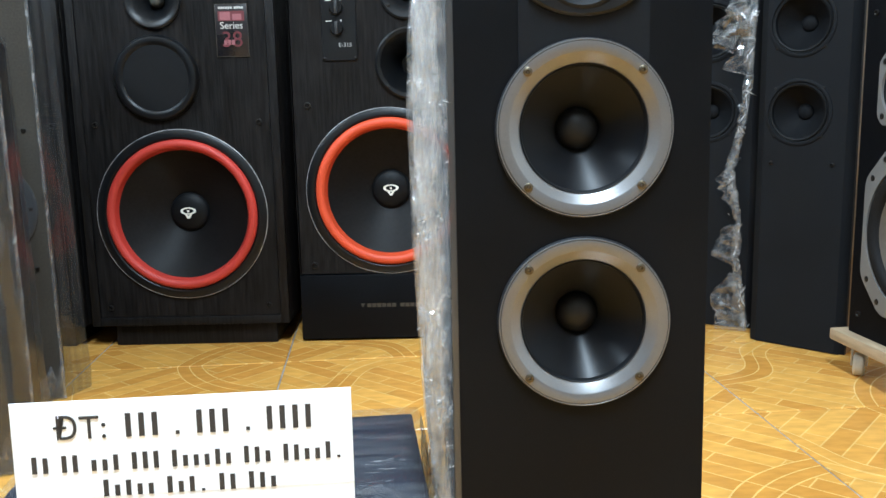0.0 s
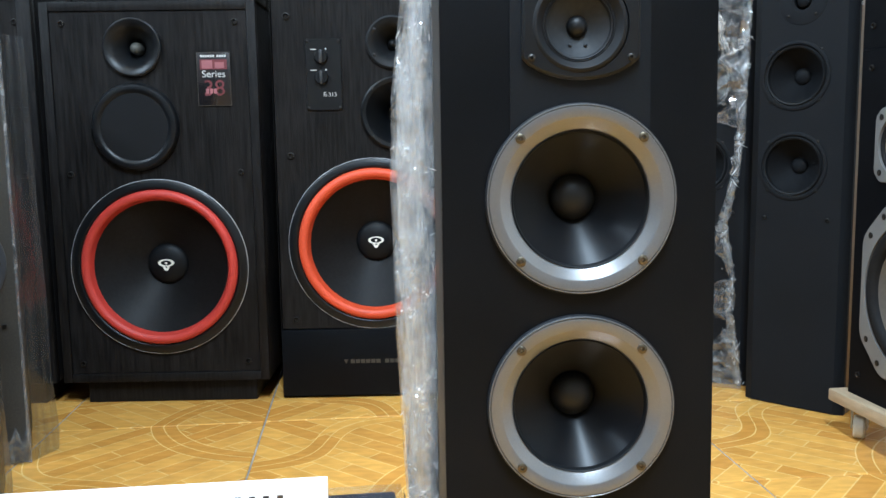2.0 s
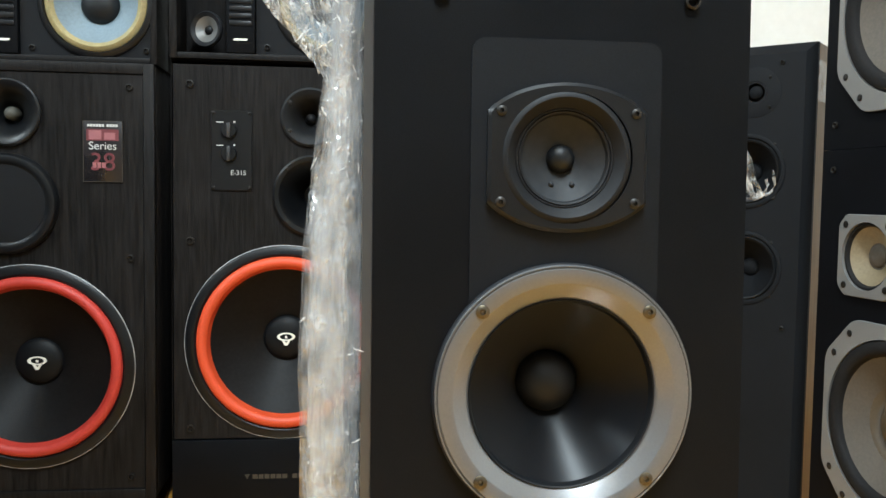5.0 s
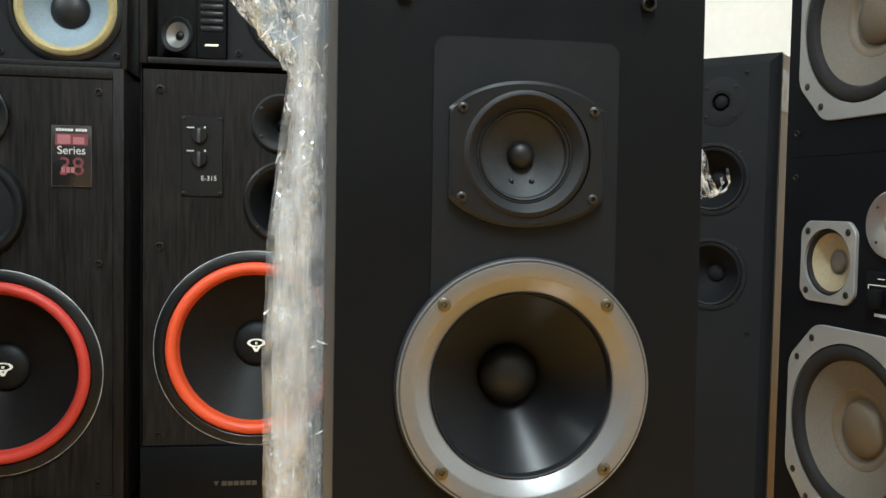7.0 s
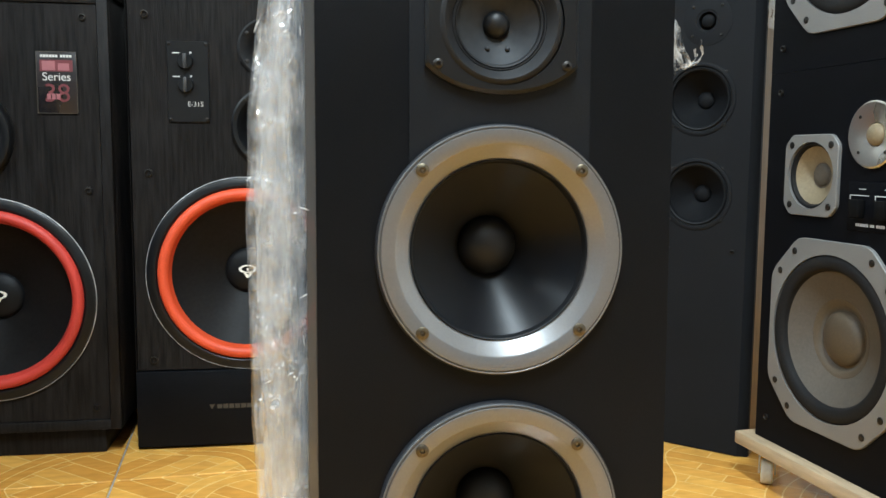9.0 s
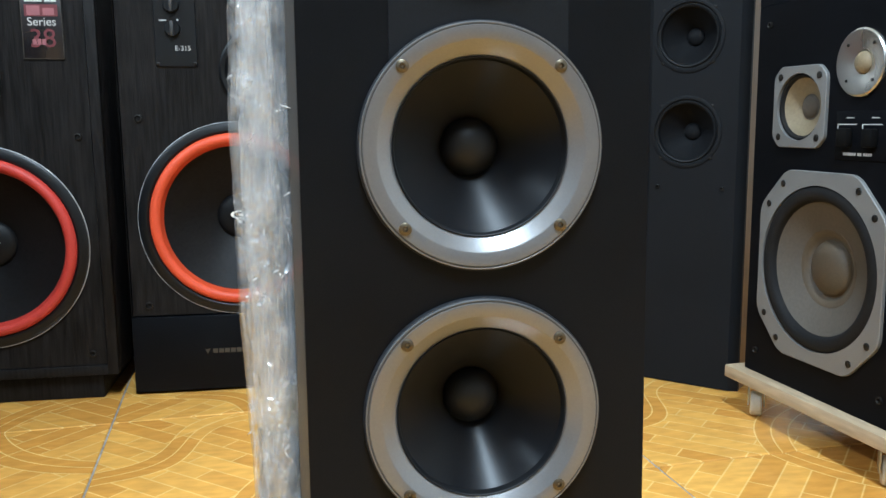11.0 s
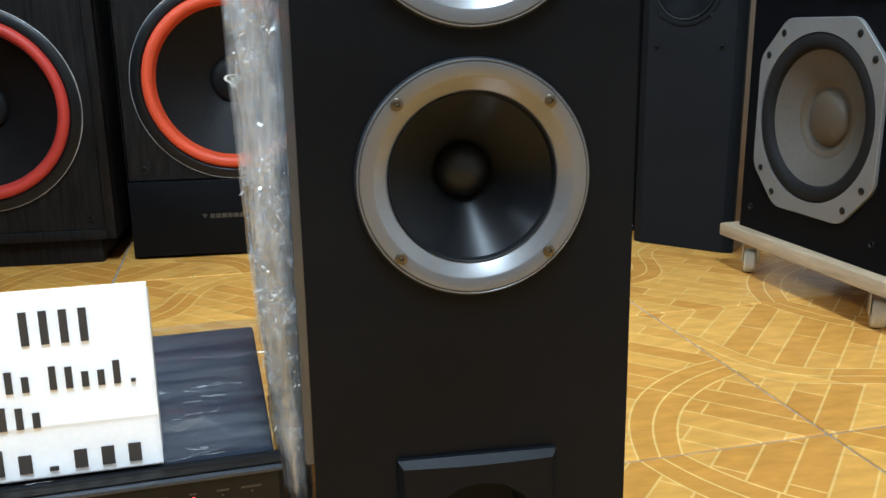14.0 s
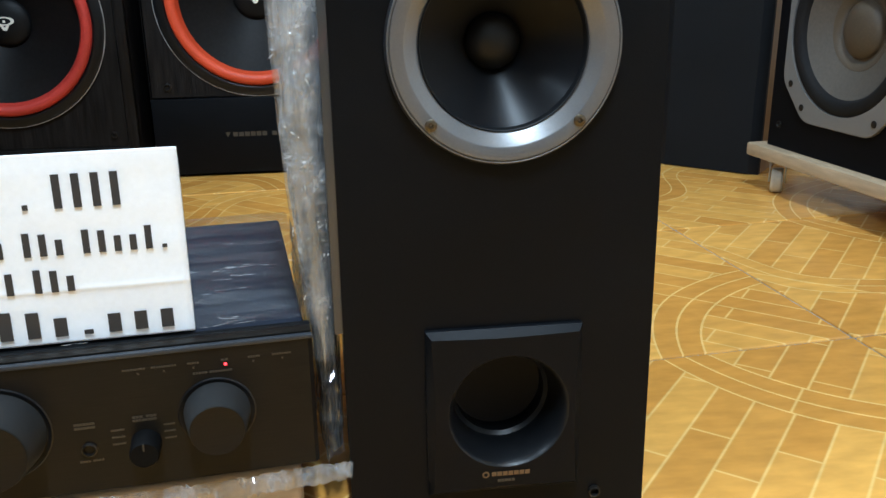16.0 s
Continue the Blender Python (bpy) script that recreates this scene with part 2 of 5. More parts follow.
M = {
    "vinyl": material("black_vinyl", (0.0036, 0.0042, 0.0055), 0.42, grain=0.25, grain_scale=900, bump=0.15, bump_scale=1400, wear=0.15, spec=0.11),
    "panel": material("charcoal_panel", (0.0052, 0.0064, 0.0086), 0.52, grain=0.2, grain_scale=1200, bump=0.12, bump_scale=1500, wear=0.12, spec=0.16),
    "ash": material("black_ash_veneer", (0.0092, 0.0082, 0.0080), 0.48, grain=0.6, grain_scale=14, stretch=(14, 14, 0.9), bump=0.5, bump_scale=40, wear=0.15, spec=0.13),
    "silver": material("silver_paint", (0.172, 0.174, 0.178), 0.33, metal=0.6, grain=0.04, grain_scale=700, bump=0.05, bump_scale=1600, wear=0.05),
    "cone": material("black_cone", (0.0026, 0.0034, 0.0050), 0.44, grain=0.06, grain_scale=300, wear=0.08, spec=0.30),
    "dome": material("black_dome", (0.0058, 0.0066, 0.0078), 0.46, grain=0.2, grain_scale=600, wear=0.15, spec=0.3),
    "rubber": material("black_rubber", (0.0045, 0.0049, 0.0057), 0.55, grain=0.2, grain_scale=500, wear=0.2, spec=0.2),
    "plastic": material("black_plastic", (0.0045, 0.0050, 0.0060), 0.36, grain=0.15, grain_scale=900, bump=0.1, bump_scale=1500, wear=0.15, spec=0.32),
    "grey_cone": material("grey_cone", (0.02, 0.0218, 0.0245), 0.6, grain=0.15, grain_scale=260, wear=0.2, spec=0.2),
    "tower_cone": material("dull_black_cone", (0.0068, 0.0072, 0.0082), 0.62, grain=0.15, grain_scale=260, wear=0.15, spec=0.08),
    "knob": material("matt_black_knob", (0.0040, 0.0040, 0.0042), 0.6, grain=0.15, grain_scale=700, wear=0.1, spec=0.06),
    "dark_rim": material("dark_rim", (0.012, 0.0125, 0.0145), 0.5, grain=0.1, grain_scale=700, wear=0.1, spec=0.3),
    "red": material("red_foam", (0.46, 0.036, 0.024), 0.55, grain=0.10, grain_scale=500, wear=0.10, bump=0.2, bump_scale=900),
    "orange": material("orange_foam", (0.6, 0.064, 0.018), 0.55, grain=0.10, grain_scale=500, wear=0.10, bump=0.2, bump_scale=900),
    "pin": material("white_pinstripe", (0.36, 0.36, 0.36), 0.5, grain=0.4, grain_scale=40),
    "logo": material("pale_emblem", (0.80, 0.78, 0.70), 0.4, grain=0.05),
    "paper_cone": material("dark_paper_cone", (0.0072, 0.0066, 0.0068), 0.5, grain=0.3, grain_scale=160, wear=0.2, bump=0.3, bump_scale=500, spec=0.13),
    "cloth": material("black_cloth", (0.0080, 0.0082, 0.0092), 0.8, grain=0.4, grain_scale=1500, bump=0.5, bump_scale=1800, wear=0.1, spec=0.15),
    "brass": material("aged_brass_screw", (0.10, 0.082, 0.056), 0.42, metal=0.9, grain=0.2, grain_scale=800, wear=0.2),
    "steel": material("steel", (0.42, 0.42, 0.42), 0.35, metal=0.95, grain=0.15, grain_scale=500, wear=0.2),
    "black_screw": material("black_screw", (0.012, 0.010, 0.008), 0.45, metal=0.4, grain=0.2, grain_scale=600),
    "dial_grip": material("worn_grip", (0.030, 0.030, 0.031), 0.4, grain=0.3, grain_scale=300, wear=0.3),
    "groove_shade": material("shaded_groove_grey", (0.045, 0.044, 0.042), 0.6, grain=0.2, grain_scale=300),
    "plug": material("dull_plug", (0.055, 0.053, 0.044), 0.6, grain=0.2, grain_scale=300),
    "hole": material("deep_hole", (0.004, 0.004, 0.004), 0.8),
    "tower": material("charcoal_baffle", (0.0078, 0.0084, 0.0098), 0.6, grain=0.2, grain_scale=800, bump=0.2, bump_scale=1300, wear=0.12, spec=0.11),
    "tan": material("tan_veneer", (0.27, 0.168, 0.086), 0.42, grain=0.22, grain_scale=10, stretch=(16, 16, 0.8), wear=0.08),
    "beige": material("beige_paper_cone", (0.068, 0.056, 0.043), 0.75, grain=0.12, grain_scale=220, wear=0.12, bump=0.3, bump_scale=500),
    "gold_cone": material("yellowed_paper_cone", (0.175, 0.135, 0.078), 0.65, grain=0.12, grain_scale=260, wear=0.15, bump=0.2, bump_scale=500),
    "cap": material("brown_dust_cap", (0.066, 0.047, 0.028), 0.6, grain=0.12, grain_scale=300, wear=0.12),
    "grey_frame": material("pale_grey_frame", (0.185, 0.183, 0.178), 0.45, metal=0.3, grain=0.06, grain_scale=500, wear=0.07),
    "alu": material("spun_aluminium", (0.50, 0.495, 0.475), 0.28, metal=0.9, grain=0.05, grain_scale=500, wear=0.06),
    "foam_grey": material("dull_grey_surround", (0.0095, 0.0099, 0.0112), 0.6, grain=0.15, grain_scale=400, wear=0.15, spec=0.2),
    "horn": material("matt_horn", (0.0080, 0.0084, 0.0095), 0.58, grain=0.15, grain_scale=600, wear=0.15, spec=0.2),
    "foam": material("dark_grey_foam", (0.0095, 0.0090, 0.0092), 0.7, grain=0.2, grain_scale=400, wear=0.15, spec=0.15),
    "baffle": material("flat_black_baffle", (0.0030, 0.0033, 0.0045), 0.5, grain=0.25, grain_scale=700, bump=0.25, bump_scale=1100, wear=0.2, spec=0.06),
    "pine": material("pale_pine", (0.40, 0.30, 0.19), 0.6, grain=0.16, grain_scale=9, stretch=(2, 14, 14), wear=0.1, bump=0.2, bump_scale=60),
    "wheel": material("cream_nylon", (0.50, 0.46, 0.37), 0.4, grain=0.08, grain_scale=200, wear=0.15),
    "olive": material("olive_brown_laminate", (0.046, 0.041, 0.034), 0.7, grain=0.18, grain_scale=300, wear=0.15, bump=0, bump_scale=900, spec=0.15),
    "paper": material("white_card", (0.90, 0.935, 0.975), 0.4, grain=0.02, grain_scale=300, wear=0.05, bump=0.12, bump_scale=14, coat=0.25),
    "ink": material("black_ink", (0.03, 0.03, 0.032), 0.5, grain=0.1),
    "amp": material("black_brushed_panel", (0.0098, 0.0082, 0.0068), 0.36, grain=0.2, grain_scale=40, stretch=(1, 30, 30), wear=0.12, spec=0.16),
    # colour of a grey ring, and of the amplifier's chamfer painted as lit
    "edge": material("lit_edge_grey_ring", (0.030, 0.034, 0.041), 0.42, grain=0.1, grain_scale=500, wear=0.1, spec=0.4),
    "amp_top": material("blue_black_steel", (0.016, 0.021, 0.034), 0.5, grain=0.2, grain_scale=500, wear=0.2, spec=0.25),
    "gold_print": material("dull_gold_print", (0.12, 0.068, 0.03), 0.5, grain=0.15),
    "dim_print": material("dim_grey_print", (0.042, 0.035, 0.026), 0.5, grain=0.15),
    "white_print": material("white_print", (0.52, 0.52, 0.50), 0.5, grain=0.1),
    "rose": material("rose_print", (0.27, 0.10, 0.11), 0.45, grain=0.1),
    "maroon": material("maroon_print", (0.125, 0.026, 0.032), 0.45, grain=0.1),
    "badge": material("black_badge", (0.012, 0.010, 0.011), 0.3, grain=0.1),
    "blue_cone": material("blue_grey_cone", (0.15, 0.20, 0.235), 0.55, grain=0.10, grain_scale=200, wear=0.14),
    "ochre": material("ochre_surround", (0.29, 0.235, 0.11), 0.6, grain=0.12, grain_scale=200, wear=0.12),
    "grout": material("grey_grout", (0.27, 0.25, 0.21), 0.9, grain=0.35, grain_scale=60, wear=0.3),
    "wall": material("white_wall_paint", (0.80, 0.79, 0.76), 0.7, grain=0.02, grain_scale=50, wear=0.03, bump=0.15, bump_scale=120),
    # for the walls out of view; grey keeps reflections in black fronts dark
    "far_wall": material("unseen_wall_grey", (0.24, 0.235, 0.23), 0.8, grain=0.03, grain_scale=50, wear=0.05, bump=0.15, bump_scale=120),
    "ceiling": material("ceiling_paint", (0.78, 0.78, 0.76), 0.8, grain=0.02, wear=0.03),
    "film": film_material("clear_film", 0.10, gloss=0.05, streak=(90, 60, 14), shine_share=0.42, body_white=0.8, least=0.1),
    "crumple": film_material("crumpled_film", 0.20, gloss=0.07, streak=(60, 60, 45), shine_share=0.28, body_white=0.9, least=0.05),
    # near-white film for slivers that imitate glints on folds
    "glint": film_material("glint_film", 0.5, gloss=0.1, streak=(200, 200, 200), shine_share=0.7, body_white=0.95, least=0.5),
    "crinkle": film_material("crinkled_film", 0.45, gloss=0.08, streak=(120, 120, 90), shine_share=0.3, body_white=0.92, least=0.05),
    "torn": film_material("torn_film", 0.16, gloss=0.06, streak=(60, 60, 60), shine_share=0.55, body_white=0.92, least=0.1),
    "milky": film_material("milky_film", 0.36, gloss=0.22, streak=(75, 75, 17), shine_share=0.2, body_white=0.92, least=0.3, detail=3),
    # same film, with the gap's shade put into a darker tint and body
    "shaded": film_material("shaded_film", 0.36, tint=(0.55, 0.57, 0.58), gloss=0.2, streak=(90, 90, 8), shine_share=0.18, body_white=0.34, least=0.7, detail=3),
    "band": film_material("flat_film", 0.80, gloss=0.25, streak=(30, 30, 3), shine_share=0.2, body_white=0.075, least=1.2),
    "wrap": film_material("stretch_wrap", 0.08, gloss=0.2, streak=(9, 70, 40), shine_share=0.3, least=0.15, tint=(0.9, 0.94, 1.0)),
    "sleeve": film_material("sleeve_film", 0.24, tint=(0.84, 0.89, 0.96), gloss=0.12, streak=(70, 70, 2), shine_share=0.32, body_white=0.21, least=0.4, detail=3),
    "tile": tile_material(),
}
glow = bpy.data.materials.new("red_led")
glow.use_nodes = True
glow.node_tree.nodes["Principled BSDF"].inputs["Base Color"].default_value = (0.8, 0.02, 0.02, 1)
glow.node_tree.nodes["Principled BSDF"].inputs["Emission Color"].default_value = (1, 0.04, 0.05, 1)
glow.node_tree.nodes["Principled BSDF"].inputs["Emission Strength"].default_value = 6
M["led"] = glow
grooves = M["cone"].node_tree.nodes.new("ShaderNodeTangent")
grooves.direction_type, grooves.axis = "RADIAL", "Y"
M["cone"].node_tree.links.new(grooves.outputs[0], M["cone"].node_tree.nodes["Principled BSDF"].inputs["Tangent"])
M["cone"].node_tree.nodes["Principled BSDF"].inputs["Anisotropic"].default_value = 0.85
M["cone"].node_tree.nodes["Principled BSDF"].inputs["Anisotropic Rotation"].default_value = 0.25
tube_glow = bpy.data.materials.new("lit_tube")
tube_glow.use_nodes = True
tube_glow.node_tree.nodes["Principled BSDF"].inputs["Emission Color"].default_value = (1, 0.96, 0.88, 1)
tube_glow.node_tree.nodes["Principled BSDF"].inputs["Emission Strength"].default_value = 8
M["tube"] = tube_glow

# ---- mesh helpers ----


def part(name, bm, mat, parent=None, label="", smooth=35.0):
    """Links a bmesh as one mesh object, under a thing or part."""
    me = bpy.data.meshes.new(name)
    bmesh.ops.recalc_face_normals(bm, faces=bm.faces)
    bm.to_mesh(me)
    bm.free()
    me.materials.append(M[mat])
    if smooth:
        me.shade_smooth()
        me.set_sharp_from_angle(angle=radians(smooth))
    ob = new(name, me)
    if parent is not None:
        ob.parent = parent
    if label:
        tagged(ob, label)
    return ob


def thing(name, m, label, category, group="", kind=""):
    ob = new(name)
    ob.matrix_world = m
    ob.empty_display_size = 0.05
    return tagged(ob, label, category, group, kind)


def box(x0, x1, y0, y1, z0, z1, bevel=0.0, seg=2, bm=None):
    own = bm is None
    tmp = bmesh.new()
    bmesh.ops.create_cube(tmp, size=1)
    for v in tmp.verts:
        v.co = Vector(((x0 + x1) / 2 + v.co.x * (x1 - x0), (y0 + y1) / 2 + v.co.y * (y1 - y0), (z0 + z1) / 2 + v.co.z * (z1 - z0)))
    if bevel:
        bmesh.ops.bevel(tmp, geom=list(tmp.edges), offset=bevel, segments=seg, profile=0.5, affect="EDGES")
    if own:
        return tmp
    me = bpy.data.meshes.new("tmp")
    tmp.to_mesh(me)
    tmp.free()
    bm.from_mesh(me)
    bpy.data.meshes.remove(me)
    return bm


def lathe(profile, x=0.0, z=0.0, y=0.0, seg=64, bm=None, sx=1.0, sz=1.0):
    """Turns a profile of (radius, depth) about the axis that points out of a front panel."""
    bm = bm or bmesh.new()
    rings = []
    for r, d in profile:
        if r < 1e-6:
            rings.append([bm.verts.new((x, y + d, z))])
        else:
            rings.append([bm.verts.new((x + sx * r * math.cos(a), y + d, z + sz * r * math.sin(a)))
                          for a in (2 * math.pi * i / seg for i in range(seg))])
    for a, b in zip(rings, rings[1:]):
        if len(a) == 1 and len(b) == 1:
            continue
        for i in range(seg):
            j = (i + 1) % seg
            if len(a) == 1:
                bm.faces.new((a[0], b[i], b[j]))
            elif len(b) == 1:
                bm.faces.new((a[i], a[j], b[0]))
            else:
                bm.faces.new((a[i], a[j], b[j], b[i]))
    return bm


def cap_profile(r, base, tip, n=8):
    """A shallow dome from its rim to its tip."""
    return [(r * math.cos(k * math.pi / 2 / n), base + (tip - base) * math.sin(k * math.pi / 2 / n)) for k in range(n)] + [(0, tip)]


def plate(outline, front, back, chamfer=0.0, hole=None, bm=None):
    """A flat plate with the given outline in x and z, its front edge chamfered; hole: (x, z, radius)."""
    bm = bm or bmesh.new()
    n = len(outline)
    cx, cz = sum(p[0] for p in outline) / n, sum(p[1] for p in outline) / n

    def ring(shrink, d):
        out = []
        for px, pz in outline:
            r = math.hypot(px - cx, pz - cz)
            k = (r - shrink) / r
            out.append(bm.verts.new((cx + (px - cx) * k, d, cz + (pz - cz) * k)))
        return out

    rings = [ring(0, back)]
    if chamfer:
        rings.append(ring(0, front + chamfer))
    rings.append(ring(chamfer, front))
    if hole:
        hx, hz, hr = hole
        for d in (front, back):
            vs = []
            for px, pz in outline:
                a = math.atan2(pz - hz, px - hx)
                vs.append(bm.verts.new((hx + hr * math.cos(a), d, hz + hr * math.sin(a))))
            rings.append(vs)
    for a, b in zip(rings, rings[1:]):
        for i in range(n):
            j = (i + 1) % n
            bm.faces.new((a[i], a[j], b[j], b[i]))
    if not hole:
        bm.faces.new(rings[-1])
    return bm


def panel(outline, holes, front, back):
    """A flat panel with round holes cut through it; holes: (x, z, radius)."""
    bm = bmesh.new()
    loops = [outline] + [[(hx + hr * math.cos(2 * math.pi * k / 64), hz + hr * math.sin(2 * math.pi * k / 64)) for k in range(64)] for hx, hz, hr in holes]
    edges = []
    for loop in loops:
        vs = [bm.verts.new((x, front, z)) for x, z in loop]
        edges += [bm.edges.new((vs[i], vs[(i + 1) % len(vs)])) for i in range(len(vs))]
    got = bmesh.ops.triangle_fill(bm, use_beauty=True, use_dissolve=False, edges=edges)
    faces = [g for g in got["geom"] if isinstance(g, bmesh.types.BMFace)]
    ext = bmesh.ops.extrude_face_region(bm, geom=faces)
    for g in ext["geom"]:
        if isinstance(g, bmesh.types.BMVert):
            g.co.y = back
    return bm


def rect(x0, x1, z0, z1):
    return [(x1, z0), (x1, z1), (x0, z1), (x0, z0)]


def shell(x0, x1, y0, y1, z0, z1, t=0.012):
    """A cabinet's body, open at the front, with walls of thickness t and eased edges."""
    bm = box(x0, x1, y0, y1, z0, z1, 0.002)
    front = [f for f in bm.faces if all(abs(v.co.y - y0) < 1e-6 for v in f.verts)]
    bmesh.ops.inset_region(bm, faces=front, thickness=t, use_even_offset=True)
    for v in {v for f in front for v in f.verts}:
        v.co.y = y1 - t
    return bm


def fine_outline(points, step=0.006):
    out = []
    for (x0, z0), (x1, z1) in zip(points, points[1:] + points[:1]):
        k = max(1, int(math.hypot(x1 - x0, z1 - z0) / step))
        out += [(x0 + (x1 - x0) * i / k, z0 + (z1 - z0) * i / k) for i in range(k)]
    return out


def cut_corner(x, z, hw, hh, cut, round_r=0.006):
    """A rectangle with its corners cut off, the new corners slightly rounded."""
    c = [(hw, -hh + cut), (hw, hh - cut), (hw - cut, hh), (-hw + cut, hh), (-hw, hh - cut), (-hw, -hh + cut), (-hw + cut, -hh), (hw - cut, -hh)]
    out = []
    for i, p in enumerate(c):
        a, b = Vector(c[i - 1]), Vector(c[(i + 1) % 8])
        p = Vector(p)
        s, e = p + (a - p).normalized() * round_r, p + (b - p).normalized() * round_r
        for k in range(5):
            t = k / 4
            q = s * (1 - t) ** 2 + p * 2 * t * (1 - t) + e * t * t
            out.append((x + q.x, z + q.y))
    return fine_outline(out)


def screw(parent, x, z, y, r=0.004, mat="brass", name="screw"):
    bm = lathe([(r * 1.25, 0), (r * 1.25, -0.0006), (r * 0.95, -0.0012), (r * 0.5, -0.0014), (r * 0.45, 0.0), (0, 0.0002)], x, z, y, 16)
    return part(name, bm, mat, parent)


def peg_hole(parent, x, z, y=0.0, r=0.006):
    bm = lathe([(r, 0), (r, -0.003), (r * 0.75, -0.0035), (r * 0.6, -0.002), (r * 0.55, 0.003), (0, 0.003)], x, z, y, 18)
    return part("grille_socket", bm, "black_screw", parent)


def text_mesh(name, words, size, mat, parent, x, z, y, align="LEFT"):
    cu = bpy.data.curves.new(name, "FONT")
    cu.body, cu.size, cu.extrude, cu.align_x = words, size, 0.0002, align
    tmp = bpy.data.objects.new("tmp", cu)
    me = bpy.data.meshes.new_from_object(tmp)
    bpy.data.objects.remove(tmp)
    bpy.data.curves.remove(cu)
    me.name = name
    me.transform(Matrix.Translation((x, y, z)) @ Matrix.Rotation(radians(90), 4, "X"))
    me.materials.clear()
    me.materials.append(M[mat])
    ob = new(name, me)
    ob.parent = parent
    return ob


def bars(x0, x1, z, h, pattern, y, thick=0.0003, gap=0.18):
    """A line of lettering as plain bars: pattern gives each word's count of characters."""
    bm = bmesh.new()
    total = sum(pattern) + 0.7 * (len(pattern) - 1)
    w = (x1 - x0) / total
    x = x0
    for count in pattern:
        for _ in range(count):
            box(x + w * gap / 2, x + w * (1 - gap / 2), y - thick, y, z, z + h, bm=bm)
            x += w
        x += 0.7 * w
    return bm


BAR_HEIGHT = {"t": 1.0, "m": 0.92, "s": 0.66, "d": 0.16}   # tall, medium and short characters, points


def bar_row(name, x0, x1, z, h, words, y, mat, parent, gap):
    """A line of lettering as plain bars, each a part of its own; alike bars of a line share a mesh."""
    total = sum(len(word) for word in words) + 0.7 * (len(words) - 1)
    w = (x1 - x0) / total
    x, shared = x0, {}
    for word in words:
        for size in word:
            wide = w * (1 - gap) * (0.7 if size == "d" else 1.0)
            if size not in shared:
                ob = part(name, box(-wide / 2, wide / 2, -0.0003, 0.0, 0.0, h * BAR_HEIGHT[size]), mat, parent, "", 0)
                shared[size] = ob.data
            else:
                ob = new(name, shared[size])
                ob.parent = parent
            ob.matrix_basis = pose(x + w / 2, y, z)
            x += w
        x += 0.7 * w


def sheet(nu, nv, fn):
    """A grid of nu by nv cells whose points are fn(u, v), u and v from 0 to 1."""
    bm = bmesh.new()
    g = [[bm.verts.new(fn(i / nu, j / nv)) for j in range(nv + 1)] for i in range(nu + 1)]
    for i in range(nu):
        for j in range(nv):
            bm.faces.new((g[i][j], g[i + 1][j], g[i + 1][j + 1], g[i][j + 1]))
    return bm


def facets(nu, nv, fn, rough, seed, calm=None):
    """A crumpled sheet: coarse triangles with random heights, flat between sharp folds. calm(u, v) scales the relief."""
    rng = random.Random(seed)
    bm = bmesh.new()
    g = []
    for i in range(nu + 1):
        row = []
        for j in range(nv + 1):
            u = min(1, max(0, (i + (rng.uniform(-0.42, 0.42) if 0 < i < nu else 0)) / nu))
            v = min(1, max(0, (j + (rng.uniform(-0.42, 0.42) if 0 < j < nv else 0)) / nv))
            k = rough * (calm(u, v) if calm else 1.0)
            p = Vector(fn(u, v)) + Vector((rng.uniform(-0.3, 0.3) * k, rng.uniform(-1, 1) * k, rng.uniform(-0.3, 0.3) * k))
            row.append(bm.verts.new(p))
        g.append(row)
    for i in range(nu):
        for j in range(nv):
            a, b, c, d = g[i][j], g[i + 1][j], g[i + 1][j + 1], g[i][j + 1]
            if rng.random() < 0.5:
                bm.faces.new((a, b, c)), bm.faces.new((a, c, d))
            else:
                bm.faces.new((a, b, d)), bm.faces.new((b, c, d))
    return bm


def crease(x, y, z, s=1.0):
    """Sharp folded relief, about -1 to 1."""
    p = Vector((x, y, z))
    a = noise.noise(p)
    b = abs(noise.noise(p * 2.1 + Vector((5, 3, 1))))
    c = abs(noise.noise(p * 4.3 + Vector((1, 7, 2))))
    return s * (0.6 * a + 0.7 * (0.35 - b) + 0.4 * (0.3 - c))


def slivers(rng, count, place, short, longest, thick, spread, heading=1.25):
    """Narrow folded slivers of film, bent at random, mostly upright; pale stand-ins for glints."""
    bm = bmesh.new()
    for k in range(count):
        x, y0, z = place()
        long, thin = short + (longest - short) * rng.random() ** 2, thick * rng.uniform(0.4, 1.2)
        a = rng.gauss(heading, spread) * rng.choice((1, 1, -1))
        row = []
        for n in range(6):
            along, b = (n / 5 - 0.5) * long, long * 0.035 * rng.uniform(-1, 1)
            w = thin * (1 - abs(n / 2.5 - 1) ** 2) + thin * 0.15
            px, pz = x + along * math.cos(a) - b * math.sin(a), z + along * math.sin(a) + b * math.cos(a)
            y = y0 + rng.uniform(0, 2.5) * thick
            row.append((bm.verts.new((px - w * math.sin(a), y, pz + w * math.cos(a))), bm.verts.new((px, y - 1.3 * thick, pz)), bm.verts.new((px + w * math.sin(a), y, pz - w * math.cos(a)))))
        for p, q in zip(row, row[1:]):
            bm.faces.new((p[0], p[1], q[1], q[0]))
            bm.faces.new((p[1], p[2], q[2], q[1]))
    return bm


# ---- room ----
X0, X1, Y0, Y1, H = ROOM


def room_part(name, bm, mat, label, category):
    ob = part(name, bm, mat, None, "", 0)
    return tagged(ob, label, category, "", "structure")


